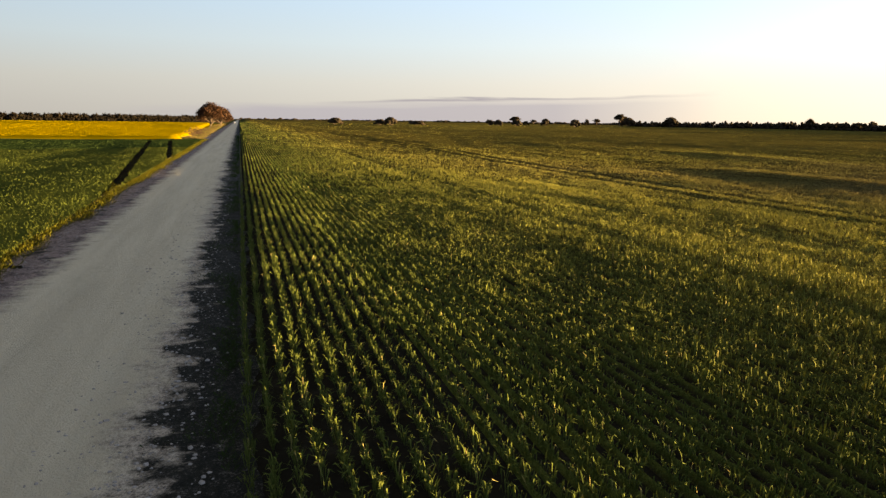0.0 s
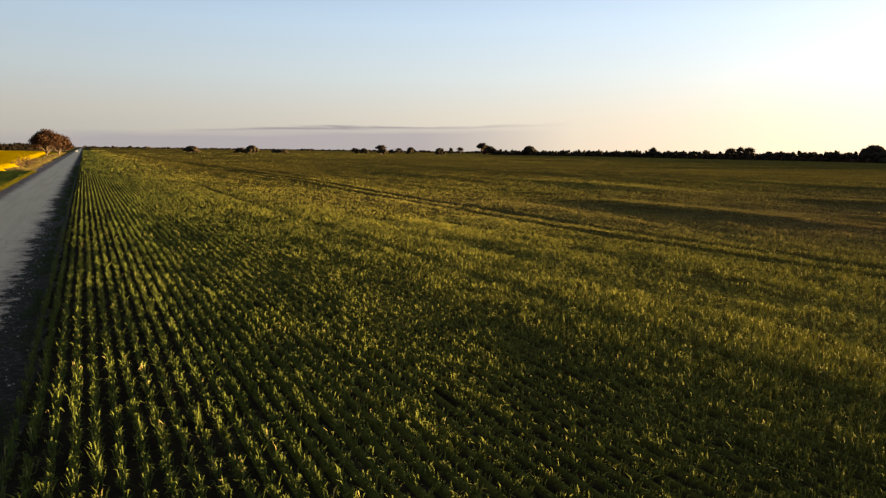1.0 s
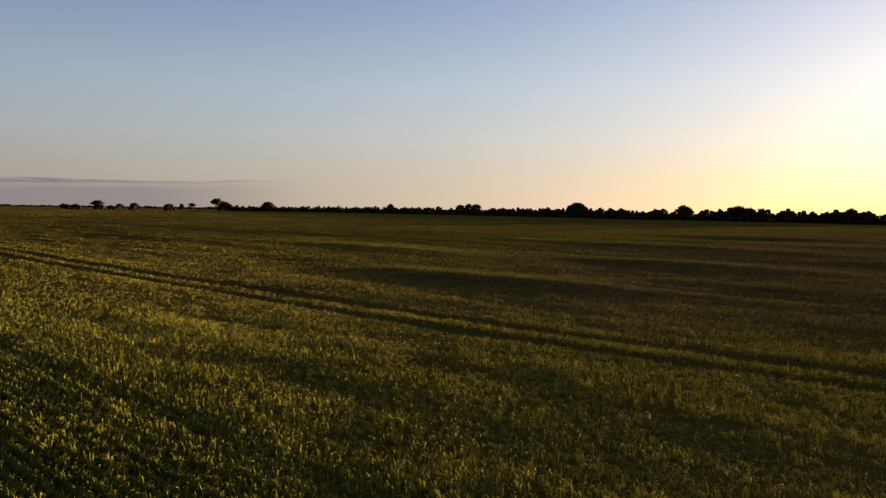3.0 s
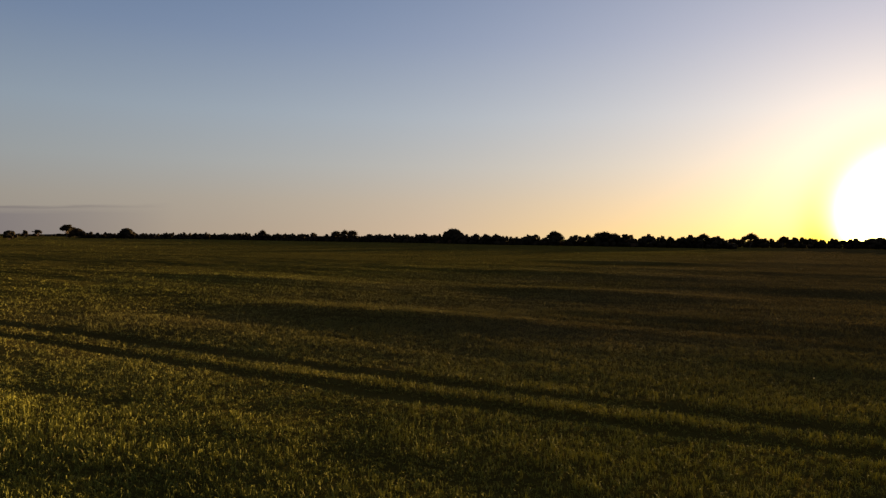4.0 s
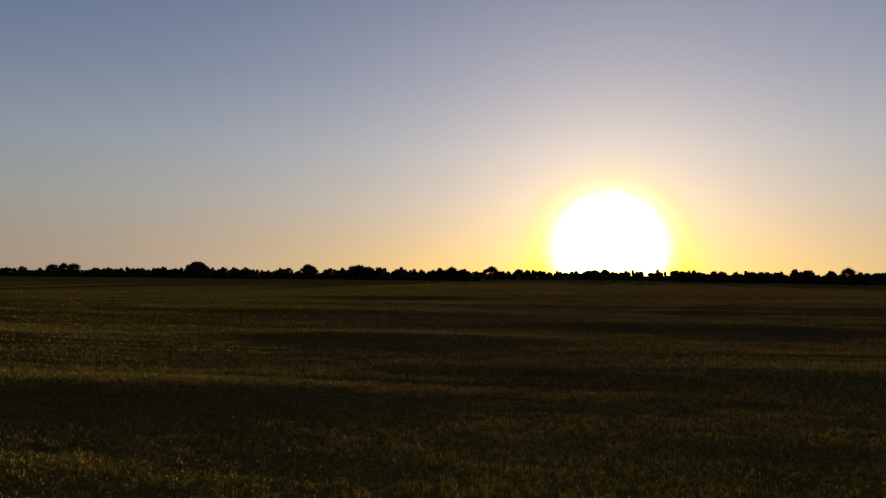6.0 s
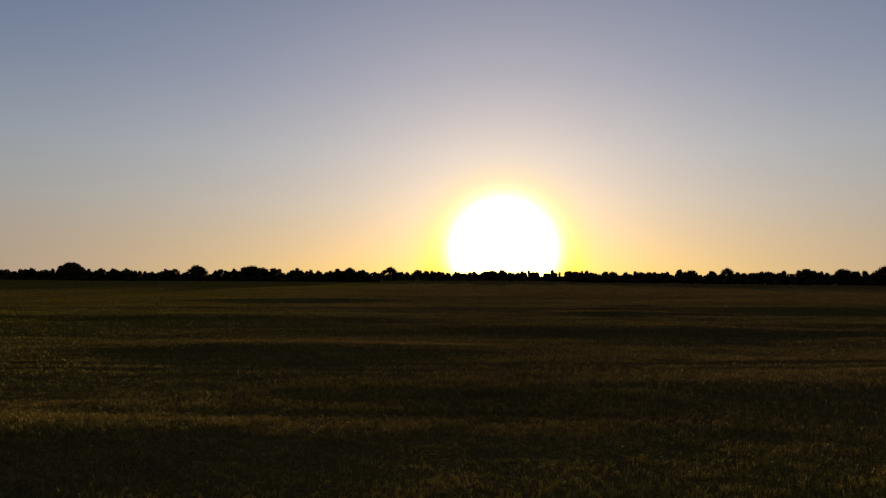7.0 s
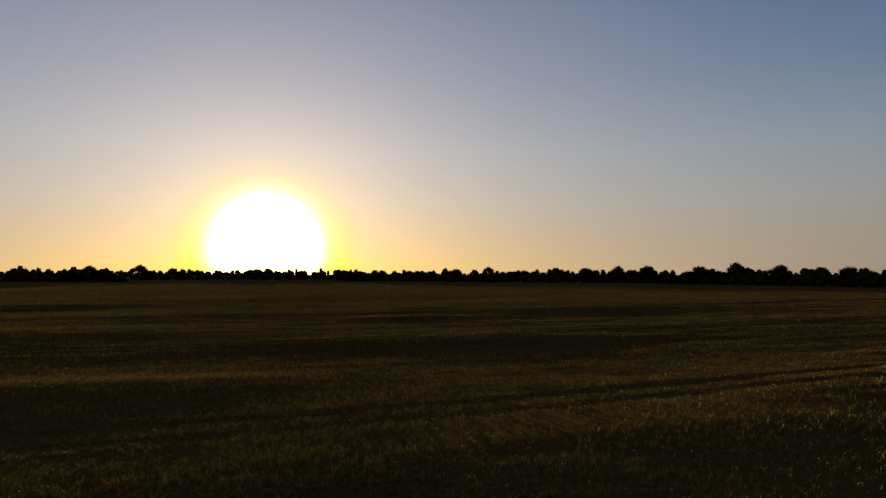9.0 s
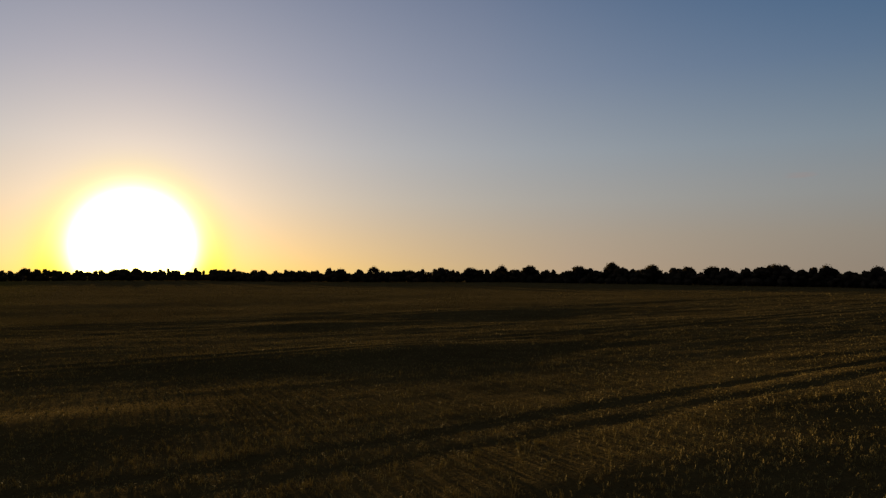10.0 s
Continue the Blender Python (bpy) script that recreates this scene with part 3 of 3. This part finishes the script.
PHI = (1 + 5 ** 0.5) / 2
ICO = np.array([(-1, PHI, 0), (1, PHI, 0), (-1, -PHI, 0), (1, -PHI, 0), (0, -1, PHI), (0, 1, PHI), (0, -1, -PHI), (0, 1, -PHI), (PHI, 0, -1), (PHI, 0, 1), (-PHI, 0, -1), (-PHI, 0, 1)]) / (1 + PHI * PHI) ** 0.5
ICO_F = np.array([(0, 11, 5), (0, 5, 1), (0, 1, 7), (0, 7, 10), (0, 10, 11), (1, 5, 9), (5, 11, 4), (11, 10, 2), (10, 7, 6), (7, 1, 8),
                  (3, 9, 4), (3, 4, 2), (3, 2, 6), (3, 6, 8), (3, 8, 9), (4, 9, 5), (2, 4, 11), (6, 2, 10), (8, 6, 7), (9, 8, 1)])


def cores(r, centres, sizes, fill):
    """The dense inside of leaf clumps, uneven lumps."""
    n = len(centres)
    v = centres[:, None] + ICO[None] * sizes[:, None] * fill * r.uniform(0.75, 1.15, (n, 12, 1))
    f = np.arange(n)[:, None, None] * 12 + ICO_F[None]
    return v.reshape(-1, 3), f.reshape(-1, 3)


def as_tris(chunk):
    v, f = chunk
    return v, np.concatenate([f[:, [0, 1, 2]], f[:, [0, 2, 3]]])


def gum_shape(seed, height, width, clumps, leaves, leaf, low=0.32, flat=0.5, fill=0.5, droop=0.5):
    """Trunk, limbs and crown of a gum tree, as meshes round the origin. droop: how far the crown comes down at its rim."""
    r = np.random.default_rng(seed)
    fork = height * (low + 0.05 * r.random())
    lean = r.normal(0, 0.03, 2) * height
    trunk = tube([(0, 0, -0.3), (lean[0] * 0.3, lean[1] * 0.3, fork * 0.5), (lean[0], lean[1], fork)], [height * 0.034, height * 0.026, height * 0.022], 8)
    cs, ss, limbs = [], [], []
    for k in range(clumps):
        a = k * 2.4 + r.random()
        q = ((k + 0.5) / clumps) ** 0.6 * width / 2 * r.uniform(0.55, 0.85)
        z = height * (1 - 0.14) - (q / (width / 2)) ** 1.6 * height * droop * r.uniform(0.6, 1.3) - r.random() * height * 0.10
        c = np.array([math.cos(a) * q + lean[0], math.sin(a) * q + lean[1], z])
        cs.append(c)
        g = width * r.uniform(0.13, 0.22)
        ss.append((g, g, g * flat * r.uniform(0.8, 1.3)))
        if k % 2 == 0 or clumps < 9:
            m = np.array([lean[0], lean[1], fork]) * 0.5 + c * 0.5 + r.normal(0, 0.03, 3) * height
            limbs.append(tube([(lean[0], lean[1], fork * 0.96), tuple(m), tuple(c)], [height * 0.017, height * 0.010, height * 0.004], 5))
    cs, ss = np.array(cs), np.array(ss)
    return trunk, limbs, join([as_tris(leaf_cloud(r, cs, ss, leaves, leaf)), cores(r, cs, ss, fill)])


def join(chunks):
    vs, fs, k = [], [], 0
    for v, f in chunks:
        vs.append(v)
        fs.append(f + k)
        k += len(v)
    return np.concatenate(vs), np.concatenate(fs)


def part(name, data, parent, label=""):
    ob = new(name, data)
    ob.parent = parent
    return tagged(ob, label)


def gum_tree(label, *shape, group="", mat=M_gumleaf):
    trunk, limbs, crown = gum_shape(*shape)
    ob = tagged(new("gum_tree"), label, "tree", group)
    part("trunk", mesh_from("trunk", *trunk, M_bark, True), ob, "pale smooth bark trunk")
    for v, f in limbs:
        part("limb", mesh_from("limb", v, f, M_bark, True), ob)
    part("crown", mesh_from("crown", *crown, mat), ob)
    return ob


def at(x, y, turn=0.0, scale=1.0, sz=None):
    return Matrix.LocRotScale((x, y, float(terrain(np.array(float(x)), np.array(float(y)))) - 0.05), Euler((0, 0, turn)), (scale, scale, sz or scale))


big = gum_tree("large spreading gum tree at the roadside, lit orange by the sun", 11, 13.4, 16.5, 44, 13000, 0.30, 0.12, 0.95)
big.matrix_basis = at(-14.4, 372, 0.0, 0.95, 0.9)
second = gum_tree("roadside gum tree with russet sunlit crown", 12, 12.5, 14.5, 32, 8000, 0.30, 0.14, 0.8)
second.matrix_basis = at(-10.5, 425, 1.0, 1.0, 0.92)
for x, y, s in ((-11.5, 470, 0.75), (-13, 520, 0.7), (-11, 600, 0.6)):
    copy_thing(second, at(x, y, x, s))

shapes = [gum_tree("dark gum tree standing above the far woods", 20 + k, 10.0, w, c, n, 0.27, lo, fl, fi, dr, group="trees of the far woods", mat=M_mallee)
          for k, (w, c, n, lo, fl, fi, dr) in enumerate([(9, 15, 1500, 0.20, 0.72, 0.7, 0.55), (10.5, 20, 1800, 0.16, 0.75, 0.7, 0.62), (7, 12, 1200, 0.24, 0.8, 0.7, 0.5),
                                                         (15, 26, 1500, 0.05, 0.75, 0.9, 0.62), (10, 18, 1100, 0.06, 0.8, 0.9, 0.6), (11, 15, 1100, 0.20, 0.55, 0.85, 0.45)])]
for ob in shapes:
    ob.location = (0, 0, 0)
# bearing, distance, height, width, shape of the trees that stand in the wheat
PADDOCK = [(7.52, 646, 6.3, 14.2, 3), (11.15, 602, 5.7, 11.1, 4), (12.01, 598, 7.2, 11.6, 3), (14.2, 685, 4.5, 18.0, 3), (10.32, 1400, 5.5, 8.6, 4),
           (16.53, 1400, 5.5, 9.8, 4), (20.15, 727, 7.2, 9.6, 4), (20.89, 740, 6.7, 11.0, 3), (22.26, 742, 10.8, 15.6, 5), (22.4, 730, 7.3, 12.8, 3),
           (23.18, 850, 6.3, 9.0, 4), (23.8, 1100, 8.9, 14.5, 5), (24.74, 840, 8.6, 11.8, 3), (27.11, 688, 7.8, 12.1, 3), (28.03, 860, 9.3, 6.8, 4),
           (28.85, 1000, 11.0, 14.1, 5), (30.6, 940, 17.1, 20.6, 5), (31.23, 960, 12.2, 21.9, 3), (34.5, 930, 12.9, 22.1, 3)]
EMERGE = [(512, 854, 12.8, 4), (552, 797, 8.5, 3), (498, 210, 11.3, 1), (505, 172, 11.2, 1), (583, 597, 11.8, 0), (576, 514, 10.5, 2), (572, 480, 11.6, 1),
          (569, 467, 12.3, 0), (567, 454, 12.3, 1), (521, 310, 12.6, 3), (499, 208, 10.1, 1), (504, 176, 10.3, 1), (506, 166, 9.9, 1), (507, 158, 10.4, 2),
          (507, 105, 10.3, 1), (630, 88, 12.8, 1), (645, 65, 10.0, 0), (491, -130, 10.0, 2), (473, -148, 10.4, 0), (455, -164, 8.4, 1), (412, -192, 8.8, 2),
          (416, -190, 9.6, 1), (397, -200, 10.2, 0), (378, -208, 10.4, 1), (345, -218, 10.1, 1), (325, -225, 11.3, 0), (305, -231, 10.4, 1),
          (284, -237, 9.9, 2), (272, -239, 9.3, 1), (248, -242, 8.3, 1), (240, -242, 10.0, 1), (217, -242, 8.9, 0), (197, -240, 8.3, 0)]


def bearing(a, d, x=25, y=20):
    return x + d * math.sin(radians(a)), y + d * math.cos(radians(a))


WIDTHS = (9, 10.5, 7, 15, 10, 11)
used = set()
for x, y, h, w, k in [(*bearing(a, d, 0, -2), h, w, k) for a, d, h, w, k in PADDOCK] + [(x, y, h + 0.5, None, k) for x, y, h, k in EMERGE]:
    sink = 0.2 if k in (3, 4) else 0.0
    m = pose(0, 0, -sink * h) @ at(x, y, x * 7, (w / WIDTHS[k] if w else h / 10 * (1.1 if k > 2 else 1.2)), h / 10 * (1.04 + sink))
    if k in used:
        ob = copy_thing(shapes[k], m @ Matrix.Diagonal([1 / c for c in shapes[k].scale] + [1]))
    else:
        used.add(k)
        ob = shapes[k]
        ob.matrix_basis = m
    tagged(ob, "dark rounded gum tree alone in the wheat" if w else "dark gum tree standing above the far woods", "", "paddock trees" if w else "trees of the far woods")


def woods(name, label, places, seed, mat=M_mallee, sprays=120, leaf=0.30, fill=0.84):
    r = np.random.default_rng(seed)
    chunks = []
    for x, y, h, w in places:
        n = r.integers(5, 9)
        a, q = r.random(n) * 6.28, r.random(n) ** 0.6 * w * 0.42
        top = h * (1 - 0.45 * (q / (w * 0.5)) ** 2) * r.uniform(0.72, 1.0, n)
        c = np.stack([x + np.cos(a) * q, y + np.sin(a) * q, top * 0.72], 1)
        s = np.stack([w * r.uniform(0.16, 0.26, n)] * 2 + [top * 0.30], 1)
        low = np.stack([x + r.normal(0, w * 0.4, 4), y + r.normal(0, w * 0.4, 4), np.full(4, h * 0.22)], 1)
        c, s = np.concatenate([c, low]), np.concatenate([s, np.tile([[w * 0.28, w * 0.28, h * 0.26]], (4, 1))])
        chunks += [as_tris(leaf_cloud(r, c, s, sprays, leaf * (h / 9) ** 0.5)), cores(r, c, s, fill)]
    return stuff(name, chunks, mat, label, "woods")


def edge_places(knots, step, rows, heights, width, r):
    out = []
    for (a0, d0), (a1, d1) in zip(knots[:-1], knots[1:]):
        p, q = np.array(bearing(a0, d0)), np.array(bearing(a1, d1))
        n = max(1, int(np.linalg.norm(q - p) / step))
        for k in range(n):
            for row in range(rows):
                c = p + (q - p) * ((k + r.random()) / n)
                away = (c - (25, 20)) / np.linalg.norm(c - (25, 20))
                c = c + away * (row * 9 + r.random() * 7)
                h = r.uniform(*heights)
                out.append((c[0], c[1], h, width * h / 8 * r.uniform(0.8, 1.3)))
    return out


rw = np.random.default_rng(5)
woods("woods", "dark belt of low mallee gums along the far edge of the wheat",
      edge_places([(31, 960), (38, 900), (45, 780), (56, 620), (64, 510), (74, 495), (82, 480)], 7, 3, (6.8, 11.2), 8.0, rw), 31)
woods("woods", "sparser gums behind a clearing under the low sun",
      edge_places([(81, 620), (90, 640), (101, 600)], 8, 2, (8.0, 12.0), 8.5, rw), 32)
woods("woods", "dark belt of mallee gums beyond the sunlit wheat",
      edge_places([(99, 560), (104, 500), (115, 455), (121, 425), (127, 392), (137, 350), (145, 315), (151, 280), (160, 240), (172, 212)], 7, 3, (7.0, 11.0), 8.0, rw), 33)
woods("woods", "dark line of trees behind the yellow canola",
      edge_places([(-30, 640), (-17, 660), (-10, 720), (-3.5, 860)], 3.6, 2, (7.2, 9.4), 9.0, rw), 34, M_shaded_leaf, 150, 0.58, 0.6)
woods("woods", "faint low tree line along the horizon",
      edge_places([(-4, 1900), (8, 2000), (20, 1900), (31, 1500)], 16, 1, (6, 9), 22, rw), 35)

# ---- left of the road ----
DARK_FROM = 108.0                                   # where the darker strip begins
BOUND = 152.0                                  # where the wheat ends and the canola begins


def west_tracks(x, y):
    d = np.full(x.shape, 9.0)
    for (ax, ay), (bx, by) in (((-7.2, 40), (-16.4, 140)), ((-7.0, 74), (-12.8, 140))):
        u = np.clip(((x - ax) * (bx - ax) + (y - ay) * (by - ay)) / ((bx - ax) ** 2 + (by - ay) ** 2), 0, 1)
        d = np.minimum(d, np.hypot(x - ax - u * (bx - ax), y - ay - u * (by - ay)))
    return d


def wheat_west():
    n = 230000
    r = 8 * (220 / 8) ** rng.random(n)
    b = rng.uniform(-0.75, 0.02, n)
    x, y = r * np.sin(b), -2 + r * np.cos(b)
    edge = -7.35 + 0.12 * N4(y / 2, y * 0 + 7)
    keep = (x < edge) & (y < BOUND) & (x > -150)
    x, y, r = x[keep], y[keep], r[keep]
    t = west_tracks(x, y)
    h = (0.45 + 0.06 * N2(x / 3, y / 6) + 0.05 * N4(x / 1.4, y / 2.4)) * rng.uniform(0.85, 1.08, len(x)) * np.where(t < 0.34, 0.10, 1)
    size = h * rng.uniform(0.32, 0.6, len(x))
    dark_strip = y > DARK_FROM + 3 * N2(x / 9, x * 0)
    for k, mat, label in ((~dark_strip, M_west, "green wheat beside the road with dark wheel tracks through it"), (dark_strip, M_dark_leaf, "strip of darker wheat before the canola")):
        stuff("wheat_crop", [blades(x[k], y[k], (terrain(x, y) + h * 0.82 - size)[k], size[k], (0.012 * np.maximum(r / 14, 1) ** 0.8)[k], 0.9)], mat, label, "crop")


wheat_west()
v, f = sheet(spread(-18, -7.5, 0.16, 1.12, (-170, -7.5)), np.arange(5, BOUND, 1.0),
             lambda x, y: terrain(x, y) + 0.29 + 0.05 * N2(x / 3, y / 6))
in_track = west_tracks(v[:, 0], v[:, 1]) < 0.26
f = f[~in_track[f].any(1)]
dark_strip = v[f[:, 0], 1] > DARK_FROM
tagged(new("wheat_canopy", mesh_from("wheat_canopy", v, f[~dark_strip], M_west_canopy, True)), "dense lower leaves of the wheat beside the road", "crop", "", "stuff")
tagged(new("wheat_canopy", mesh_from("wheat_canopy", v, f[dark_strip], M_dark_canopy, True)), "dense lower leaves of the darker wheat", "crop", "", "stuff")

v, f = sheet(spread(-20, -7.4, 1.2, 1.2, (-170, -7.4)), np.arange(5, BOUND + 2, 3.0), lambda x, y: terrain(x, y) + 0.01)
tagged(new("field_soil", mesh_from("field_soil", v, f, M_soil, True)), "dark soil in the wheel tracks of the wheat", "soil", "", "structure")


def canola():
    n = 140000
    r = (BOUND - 5) * (5.2) ** rng.random(n)
    b = rng.uniform(-0.62, 0.0, n)
    x, y = r * np.sin(b), r * np.cos(b)
    edge = -11.5 - (y - BOUND) * 0.026 + 0.8 * N4(y / 6, y * 0 + 5)
    keep = (x < edge) & (y > BOUND + 0.4 * N4(x / 3, x * 0)) & (y < 640)
    x, y, r = x[keep], y[keep], r[keep]
    h = 1.05 + 0.03 * N2(x / 5, y / 9) + 0.05 * rng.random(len(x))
    return x, y, r, h


x, y, r, h = canola()
stuff("canola_crop", [blades(x, y, terrain(x, y) + h - 0.20, np.full(len(x), 0.16), 0.10 * (r / BOUND) ** 0.9, 2.2)], M_canola, "field of bright yellow flowering canola", "crop")
v, f = sheet(-np.concatenate([np.arange(11.5, 60, 1.5), np.arange(60, 420, 6)])[::-1], np.concatenate([np.arange(BOUND, 260, 2), np.arange(260, 650, 8)]),
             lambda x, y: terrain(x, y) + np.where((y < BOUND + 0.5) | (x > -11.6 - (y - BOUND) * 0.026), 0.0, 0.98 + 0.03 * N2(x / 5, y / 9) + 0.015 * N4(x / 1.7, y / 3)))
tagged(new("canola_canopy", mesh_from("canola_canopy", v, f, M_canola, True)), "thick yellow flower heads of the canola field", "crop", "", "stuff")


def edge_grass():
    n = 26000
    y = 4 + 150 * rng.random(n) ** 1.6
    x = -7.25 + rng.normal(0, 0.24, n) + 0.25 * N4(y / 2.5, y * 0 + 3)
    far = np.maximum(y / 25, 1)
    return [blades(x, y, np.full(n, 0.03), rng.uniform(0.12, 0.32, n), 0.010 * far ** 0.8, 1.1)]


stuff("verge_grass", edge_grass(), M_edge, "strip of tall yellow-green grass along the crop edge", "grass")


def verge_weeds():
    """Low dark grass in the dip between the gravel and the first row of wheat."""
    n = 30000
    y = 3 + 190 * rng.random(n) ** 1.8
    x = -0.12 - np.abs(rng.normal(0, 0.55, n)) * (0.7 + 0.5 * N4(y / 1.9, y * 0 + 21))
    keep = (N2(x * 1.6, y * 0.8 + 3) > -0.15) & (x > -1.6)
    x, y = x[keep], y[keep]
    far = np.maximum(y / 25, 1)
    return [blades(x, y, np.full(len(x), 0.03), rng.uniform(0.05, 0.14, len(x)), 0.009 * far ** 0.8, 1.1)]


stuff("verge_grass", verge_weeds(), M_dark_leaf, "low dark weeds between the gravel and the wheat", "grass")


def rubble():
    """Loose stones along both sides of the gravel."""
    n = 5200
    y = 2 + 60 * rng.random(n) ** 1.7
    side = rng.random(n) < 0.72
    x = np.where(side, -1.5 + rng.normal(0, 0.65, n), -6.6 + rng.normal(0, 0.45, n))
    keep = (x < -0.15) & (x > -7.3) & ((x > -3.2) | (x < -5.4))
    x, y = x[keep], y[keep]
    n = len(x)
    s = 0.008 + 0.030 * rng.random(n) ** 4 + 0.010 * rng.random(n)
    a = np.arange(5) * 2 * np.pi / 5
    ring = np.stack([np.cos(a), np.sin(a), a * 0], 1)
    shape = np.concatenate([ring * 1.0, ring * 0.62 + [0, 0, 0.62]])
    tri = np.array([(k, (k + 1) % 5, 5 + (k + 1) % 5) for k in range(5)] + [(k, 5 + (k + 1) % 5, 5 + k) for k in range(5)] + [(5, 6, 7), (5, 7, 8), (5, 8, 9)])
    t = rng.random(n) * 6.28
    v = shape[None] * rng.uniform(0.7, 1.3, (n, 10, 1)) * (s[:, None] * np.stack([rng.uniform(0.8, 1.4, n), rng.uniform(0.8, 1.2, n), rng.uniform(0.6, 1.0, n)], 1))[:, None]
    c, q = np.cos(t)[:, None], np.sin(t)[:, None]
    v = np.stack([v[..., 0] * c - v[..., 1] * q + x[:, None], v[..., 0] * q + v[..., 1] * c + y[:, None], v[..., 2] + 0.045], -1)
    return v.reshape(-1, 3), (np.arange(n)[:, None, None] * 10 + tri[None]).reshape(-1, 3)


stuff("rubble", [rubble()], M_stone, "loose pale stones and clods along the road edge", "stones")


def bank_grass():
    """Dry grass and low scrub between the canola and the road."""
    n = 26000
    y = 156 + 420 * rng.random(n) ** 1.5
    x = -9.8 - (y - 156) * 0.006 + rng.normal(0, 0.9, n) - 1.2 * (rng.random(n) < 0.3)
    g = y / 156
    h = rng.uniform(0.25, 0.75, n) * (0.7 + 0.5 * N4(x / 2, y / 7))
    return [blades(x, y, terrain(x, y), h, 0.10 * g ** 0.8, 0.9)]


stuff("dry_grass", bank_grass(), M_drygrass, "bank of dry brown grass beside the canola", "grass")


def brush_heap(x, y, long, high, seed):
    """A heap of dead branches: bent limbs with twigs, thrown one over another."""
    r = np.random.default_rng(seed)
    heap = tagged(new("brush_heap"), "heap of dead brown branches between canola and road", "branches")
    for k in range(26):
        a = r.uniform(-0.5, 0.5) + (0 if r.random() < 0.7 else 1.4)
        c = np.array([r.normal(0, long * 0.24), r.normal(0, 0.9), 0.0])
        n, size = np.array([math.cos(a), math.sin(a), 0]), r.uniform(0.9, 2.2)
        z = high * r.uniform(0.15, 0.8) * (1 - min(1, abs(c[0]) / long) ** 2)
        pts = [c - n * size * 0.5 + [0, 0, 0.05], c + [0, 0, z], c + n * size * 0.5 + r.normal(0, 0.2, 3) + [0, 0, z * r.uniform(0.5, 1.5)]]
        chunks = [tube(pts, [0.09, 0.06, 0.02], 5)]
        for _ in range(7):
            q = pts[1] + (pts[2] - pts[1]) * r.random()
            tip = q + r.normal(0, 0.35, 3) + [0, 0, 0.25]
            chunks.append(tube([q, (q + tip) / 2 + r.normal(0, 0.05, 3), tip], [0.03, 0.02, 0.006], 4))
        part("branch", mesh_from("branch", *join(chunks), M_deadwood, True), heap)
    heap.matrix_basis = at(x, y)
    return heap


for x, y, long, high, seed in ((-12.6, 186, 4.2, 1.5, 3), (-11.8, 196, 3.5, 1.2, 4), (-12.9, 214, 4.5, 1.5, 5), (-12.6, 240, 5.0, 1.6, 6)):
    brush_heap(x, y, long, high, seed)


def box(bm, x0, x1, y0, y1, z0, z1, top=(0.0, 0.0)):
    """A box whose top is drawn in by top metres in x and y, with rounded edges."""
    vs = [bm.verts.new((x, y, z)) for z, tx, ty in ((z0, 0, 0), (z1, *top)) for x, y in ((x0 + tx, y0 + ty), (x1 - tx, y0 + ty), (x1 - tx, y1 - ty), (x0 + tx, y1 - ty))]
    fs = [bm.faces.new([vs[k] for k in q]) for q in ((3, 2, 1, 0), (4, 5, 6, 7), (0, 1, 5, 4), (1, 2, 6, 5), (2, 3, 7, 6), (3, 0, 4, 7))]
    bmesh.ops.bevel(bm, geom=list({e for f in fs for e in f.edges}), offset=0.05, segments=2, affect="EDGES")


def plain(name, colour, rough):
    mat, tr, out = material(name)
    p = node(tr, "ShaderNodeBsdfPrincipled", Roughness=rough)
    tr.links.new(mixed(tr, noise_tex(tr, 6.0), tuple(c * 0.85 for c in colour), colour), p.inputs["Base Color"])
    tr.links.new(p.outputs[0], out.inputs[0])
    return mat


def bm_part(name, parent, mat, build, label=""):
    bm = bmesh.new()
    build(bm)
    me = bpy.data.meshes.new(name)
    bm.to_mesh(me)
    bm.free()
    me.materials.append(mat)
    return part(name, me, parent, label)


def far_car(x, y):
    car = tagged(new("car"), "small white car far off on the gravel road", "car")
    white, glass, rubber = plain("car_paint", (0.8, 0.8, 0.78), 0.3), plain("car_glass", (0.03, 0.035, 0.04), 0.08), plain("tyre_rubber", (0.03, 0.03, 0.03), 0.8)
    bm_part("body", car, white, lambda bm: box(bm, -0.9, 0.9, -2.3, 2.3, 0.35, 1.0, (0.05, 0.1)))
    bm_part("cabin", car, white, lambda bm: box(bm, -0.82, 0.82, -1.9, 0.9, 0.98, 1.75, (0.16, 0.4)))
    bm_part("windscreen", car, glass, lambda bm: box(bm, -0.62, 0.62, -1.86, -1.5, 1.1, 1.6, (0.05, 0.12)), "dark glass")
    for sx in (-0.8, 0.8):
        for sy in (-1.45, 1.45):
            def wheel(bm, sx=sx, sy=sy):
                bmesh.ops.create_cone(bm, cap_ends=True, segments=18, radius1=0.34, radius2=0.34, depth=0.24, matrix=pose(sx, sy, 0.34, 0, 90, 0))
            bm_part("wheel", car, rubber, wheel)
    car.matrix_basis = pose(x, y, 0.08)
    return car


far_car(-4.0, 640)
